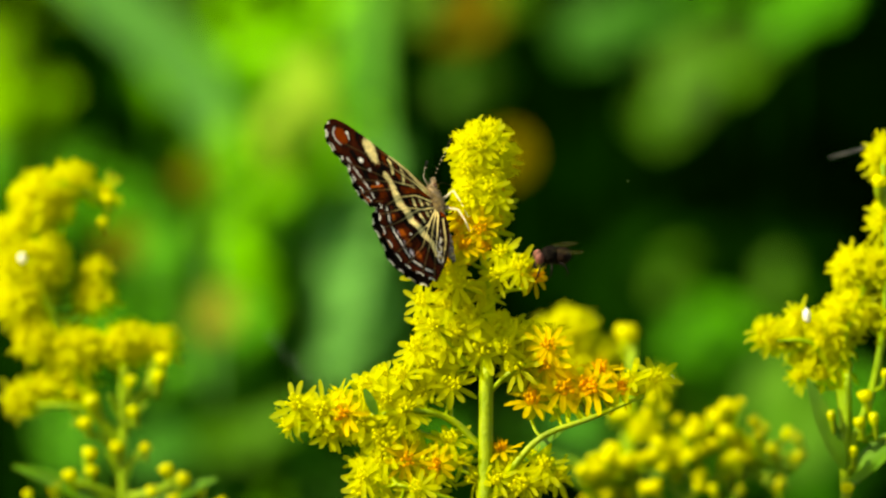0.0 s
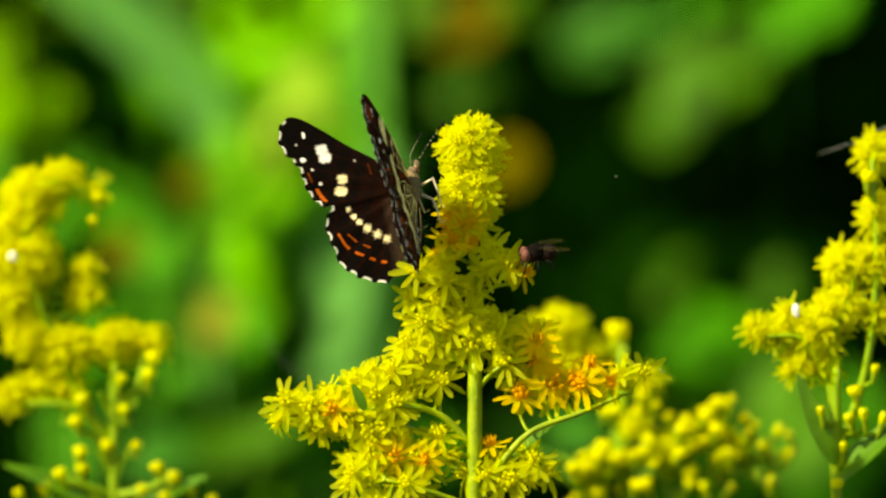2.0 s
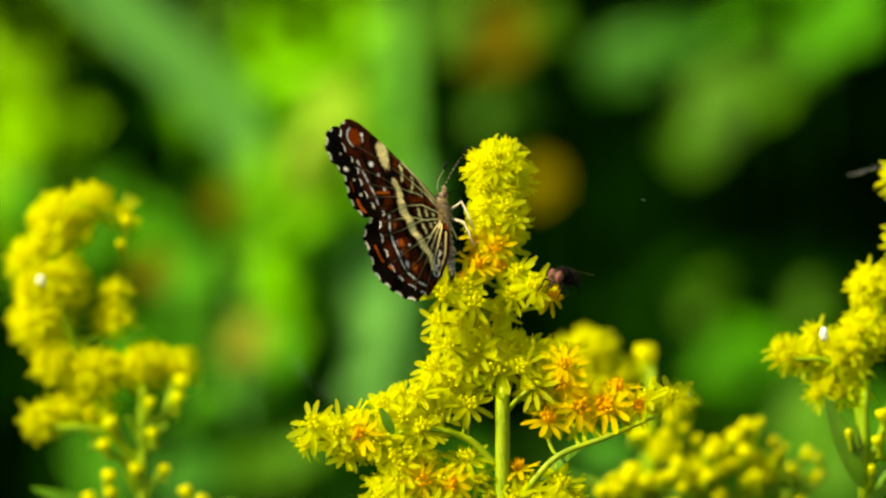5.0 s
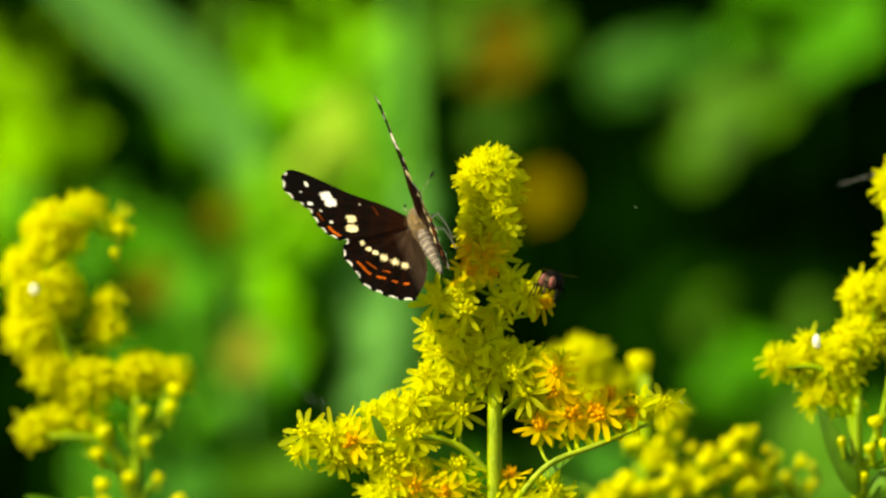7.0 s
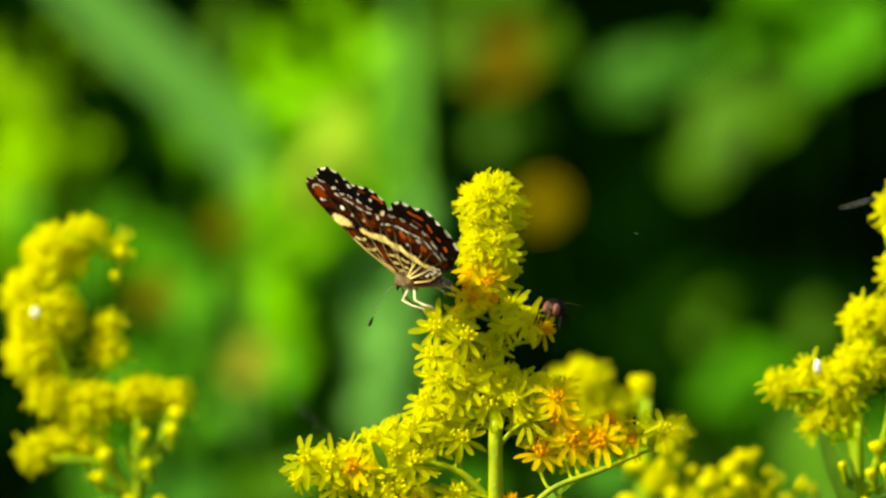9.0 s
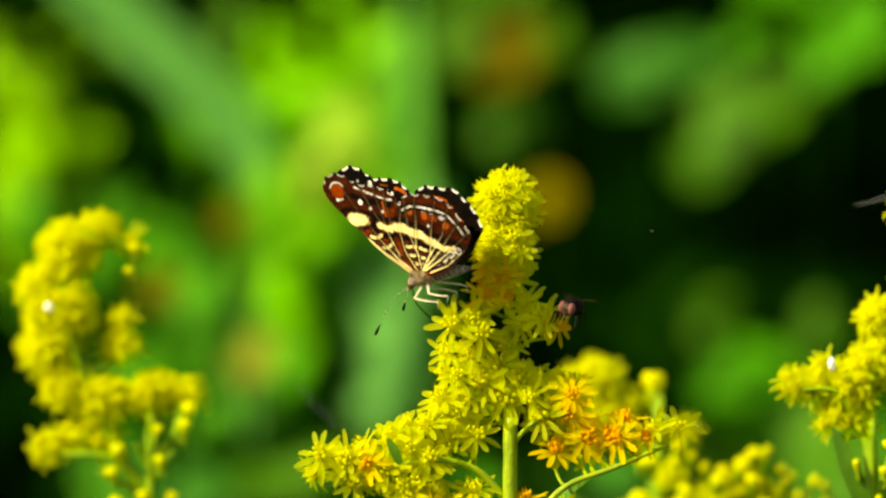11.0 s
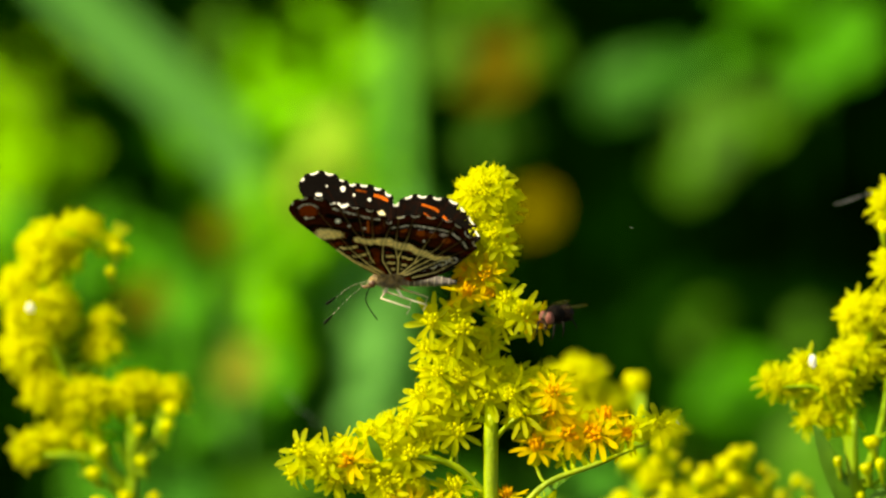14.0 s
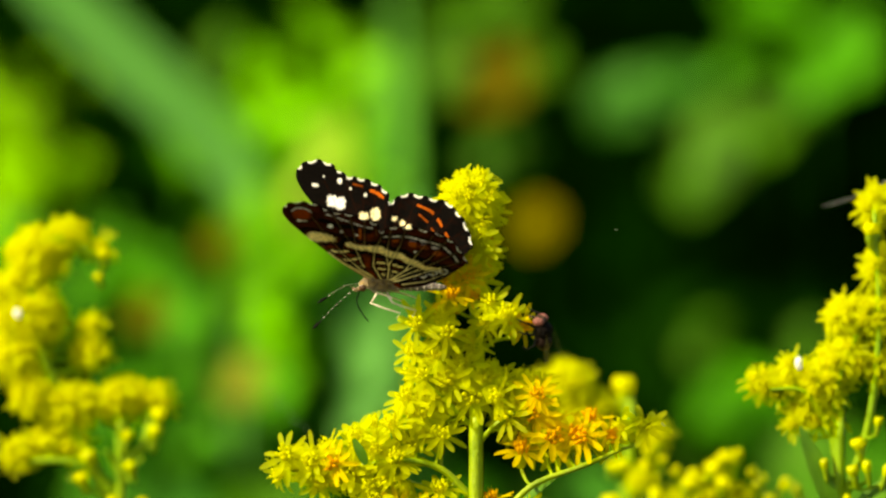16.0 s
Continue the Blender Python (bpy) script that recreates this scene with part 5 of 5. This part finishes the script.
# ---------------------------------------------------------------- silk
def silk(a, b, r, label):
    bm = bmesh.new()
    a, b = Vector(a), Vector(b)
    mid = (a + b) / 2 + Vector((0, 0, -0.02 * (b - a).length))
    tube(bm, [p - a for p in smooth_path([a, mid, b], 6)], r * MM, 5)
    ob = put("silk_thread", mesh_of("silk_thread", bm, M_SILK), None, Matrix.Translation(a))
    tagged(ob, label, "spider silk", "spider threads")


build_ground()
build_hedge()
build_background()
build_main_goldenrod()
build_left_goldenrod()
build_right_goldenrod()
build_back_goldenrod()
build_butterfly()
build_fly()
silk(P(56.5, 60, 6.6), P(65.5, 40, 10.6), 0.022, "short pale spider thread between the goldenrod stalks")
silk(P(-24, 150, -20), P(-17, 104, -26), 0.010, "short pale spider thread behind the goldenrod")
silk(P(25.9, -1, 3.1), P(26.3, 0, 3.0), 0.03, "tiny pale bit of silk drifting by the goldenrod")
silk(P(32.2, 2, -23.2), P(32.6, 3, -23.6), 0.06, "tiny pale bit of silk on a bud")


def motions():
    walk(butterfly, [
        (0, pose(-0.00054, -0.00400, 0.99955, -85.4, -63.7, 128.6)),
        (0.3, pose(-0.00055, -0.00400, 0.99910, -73.6, -58.2, 111.8)),
        (0.6, pose(-0.00074, -0.00400, 0.99937, -76.9, -66.8, 118.4)),
        (0.9, pose(-0.00083, -0.00400, 1.00076, -82.7, -75.2, 119.3)),
        (1.2, pose(-0.00024, -0.00400, 1.00215, -119.4, -86.7, 139.3)),
        (1.5, pose(-0.00045, -0.00400, 1.00178, -96.6, -83.3, 122.6)),
        (1.8, pose(-0.00172, -0.00400, 1.00132, -99.1, -81.6, 133.1)),
        (2.1, pose(-0.00244, -0.00400, 1.00049, -125.1, -77.2, 163.9)),
        (2.3, pose(-0.00298, -0.00400, 0.99940, -154.7, -74.4, -165.3)),
        (2.5, pose(-0.00267, -0.00400, 0.99983, -145.7, -77.9, -177.3)),
        (2.7, pose(-0.00235, -0.00400, 1.00046, -129.9, -81.9, 159.2)),
        (3, pose(-0.00151, -0.00400, 1.00019, -134.6, -84.5, 157.6)),
        (3.3, pose(-0.00199, -0.00400, 1.00071, 140.1, -84.5, -111.9)),
        (3.6, pose(-0.00211, -0.00400, 1.00069, 127.8, -85.2, -97.8)),
        (3.9, pose(-0.00236, -0.00400, 1.00067, -143.2, -86.6, 174.2)),
        (4.2, pose(-0.00181, -0.00400, 1.00068, -90.2, -84.1, 120.0)),
        (5.25, pose(-0.00187, -0.00400, 1.00079, -78.7, -67.3, 116.5)),
        (6.3, pose(-0.00203, -0.00400, 1.00089, -71.0, -50.8, 118.7)),
        (6.5, pose(-0.00264, -0.00400, 1.00077, -68.4, -51.9, 118.2)),
        (6.8, pose(-0.00333, -0.00400, 1.00098, -70.2, -49.2, 121.2)),
        (7, pose(-0.00351, -0.00400, 1.00071, -68.6, -49.4, 122.0)),
        (7.3, pose(-0.00346, -0.00400, 1.00062, -68.8, -48.9, 121.0)),
        (7.5, pose(-0.00310, -0.00400, 1.00074, -69.1, -49.7, 120.4)),
        (7.7, pose(-0.00289, -0.00400, 1.00094, -69.9, -47.1, 119.8)),
        (7.9, pose(-0.00247, -0.00400, 1.00072, -69.0, -46.8, 117.3)),
        (8.1, pose(-0.00270, -0.00400, 1.00071, -68.8, -45.8, 120.1)),
        (8.3, pose(-0.00316, -0.00600, 0.99950, -61.5, -36.3, 122.3)),
        (8.5, pose(-0.00410, -0.00600, 0.99933, -55.1, -30.0, 130.9)),
        (8.6, pose(-0.00421, -0.00600, 0.99862, -46.5, -23.3, 130.3)),
        (8.8, pose(-0.00449, -0.00600, 0.99798, -36.7, -10.7, 129.1)),
        (9, pose(-0.00460, -0.00600, 0.99757, -36.7, -5.4, 129.9)),
        (9.2, pose(-0.00451, -0.00600, 0.99810, -37.0, -6.0, 126.8)),
        (10.25, pose(-0.00461, -0.00600, 0.99779, -28.0, 1.6, 132.6)),
        (11.3, pose(-0.00470, -0.00600, 0.99749, -18.1, 8.2, 139.7)),
        (11.6, pose(-0.00422, -0.00600, 0.99756, -15.8, 5.9, 147.9)),
        (11.9, pose(-0.00479, -0.00600, 0.99727, -18.8, 11.4, 146.8)),
        (12.2, pose(-0.00530, -0.00600, 0.99612, -23.6, 15.8, 151.1)),
        (12.5, pose(-0.00575, -0.00600, 0.99639, -22.4, 11.2, 156.0)),
        (12.8, pose(-0.00552, -0.00600, 0.99638, -24.4, 9.9, 159.3)),
        (13.1, pose(-0.00568, -0.00600, 0.99687, -24.3, 10.3, 163.4)),
        (13.4, pose(-0.00570, -0.00600, 0.99711, -23.4, 5.2, 165.3)),
        (13.7, pose(-0.00576, -0.00600, 0.99672, -21.0, 3.9, 168.9)),
        (14, pose(-0.00611, -0.00600, 0.99685, -13.7, 4.4, 175.3)),
        (14.5, pose(-0.00580, -0.00600, 0.99647, -11.8, 3.9, 177.7)),
        (14.9, pose(-0.00538, -0.00600, 0.99671, -14.1, 3.4, 175.0)),
        (15.2, pose(-0.00551, -0.00600, 0.99637, -18.4, 2.8, 172.0)),
        (15.6, pose(-0.00506, -0.00600, 0.99707, -21.9, -2.5, 169.9)),
        (16, pose(-0.00529, -0.00600, 0.99664, -21.7, -1.0, 173.3)),
    ])
    opening = [
        (0, 87.5, 87.5, 2.3),
        (0.3, 87.5, 87.5, 1.7),
        (0.6, 87.5, 87.5, 0.7),
        (0.9, 87.5, 87.5, -0.2),
        (1.2, 52.1, 62.1, -0.3),
        (1.5, 59.2, 60.9, 2.3),
        (1.8, 55.1, 56.4, 6.9),
        (2.1, 55.7, 51.7, 10.4),
        (2.3, 50.3, 51.1, 11.8),
        (2.5, 61.6, 55.4, 11.2),
        (2.7, 56.2, 58.4, 8.8),
        (3, 68.1, 69.7, 2.5),
        (3.3, 87.5, 87.5, -0.5),
        (3.6, 87.5, 87.5, -1.5),
        (3.9, 87.5, 87.5, -1.8),
        (4.2, 87.5, 87.5, -1.4),
        (5.25, 80.7, 80.4, 0.4),
        (6.3, 73.2, 72.3, 2.1),
        (6.5, 67.8, 65.1, 2.7),
        (6.8, 56.5, 56.6, 4.6),
        (7, 56.2, 53.1, 5.0),
        (7.3, 57.0, 55.8, 4.7),
        (7.5, 64.6, 62.9, 4.0),
        (7.7, 74.3, 74.0, 3.6),
        (7.9, 83.9, 83.1, 4.2),
        (8.1, 87.5, 87.5, 4.3),
        (8.3, 87.5, 87.5, 5.8),
        (8.5, 87.5, 87.5, 7.3),
        (8.6, 87.5, 87.5, 7.4),
        (8.8, 87.5, 85.5, 5.3),
        (9, 86.7, 82.0, 5.8),
        (9.2, 84.3, 81.5, 7.3),
        (10.25, 85.0, 81.6, 6.3),
        (11.3, 85.7, 80.0, 5.4),
        (11.6, 87.5, 74.0, 7.4),
        (11.9, 73.1, 72.1, 7.0),
        (12.2, 71.4, 76.4, 2.3),
        (12.5, 72.7, 73.4, 0.1),
        (12.8, 73.0, 75.4, -0.1),
        (13.1, 66.4, 68.3, -1.5),
        (13.4, 62.7, 64.0, -0.6),
        (13.7, 59.9, 61.4, -1.3),
        (14, 57.4, 52.8, -3.4),
        (14.5, 60.4, 57.8, -2.7),
        (14.9, 59.4, 57.6, -3.2),
        (15.2, 57.0, 56.8, -0.8),
        (15.6, 57.1, 58.5, -0.1),
        (16, 61.0, 61.0, 0.5),
    ]
    for w, side in WINGS:
        # a raised pair of wings leans in until the tips meet
        rows = []
        for t, left, right, dip in opening:
            lift = left if side > 0 else right
            rows.append((t, pose(0, side * 0.0006, -0.0002, side * (lift + 2 + 2.3 * min(1, max(0, (lift - 75) / 12))))))
        walk(w, rows)
    walk(BODY[0], [(t, pose(0, 0, 0, 0, dip, 0)) for t, left, right, dip in opening])
    walk(fly, [
        (0, pose(0.01573, -0.00850, 0.99304, -19.1, 6.8, -171.5)),
        (1, pose(0.01564, -0.00850, 0.99260, -19.1, 6.8, -171.5)),
        (2.5, pose(0.01540, -0.00850, 0.99277, -19.1, 6.8, -171.5)),
        (3.5, pose(0.01536, -0.00850, 0.99252, -18.7, 2.8, -166.0)),
        (4.2, pose(0.01579, -0.00850, 0.99252, -13.8, -0.0, -144.8)),
        (5.2, pose(0.01501, -0.00850, 0.99285, -14.6, -0.0, -126.9)),
        (6.3, pose(0.01423, -0.00850, 0.99318, -15.1, 2.8, -110.2)),
        (6.8, pose(0.01465, -0.00850, 0.99329, -15.1, 5.7, -107.5)),
        (7.5, pose(0.01463, -0.00850, 0.99307, -15.1, 2.8, -110.2)),
        (8.5, pose(0.01495, -0.00850, 0.99342, -12.4, 2.9, -107.5)),
        (9.2, pose(0.01508, -0.00850, 0.99291, -12.4, 2.9, -107.5)),
        (11.3, pose(0.01520, -0.00850, 0.99284, -12.7, 8.8, -111.3)),
        (12.5, pose(0.01575, -0.00850, 0.99251, -12.7, 8.8, -111.3)),
        (13.4, pose(0.01637, -0.00850, 0.99141, -7.8, 11.7, -117.9)),
        (14, pose(0.01585, -0.00850, 0.99137, -8.9, 14.6, -141.3)),
        (14.9, pose(0.01605, -0.00850, 0.99125, -7.0, 17.5, -161.6)),
        (15.5, pose(0.01657, -0.00850, 0.99026, -52.1, -39.3, -145.0)),
        (16, pose(0.01610, -0.00850, 0.98923, -92.2, -63.6, -116.6)),
    ])


motions()
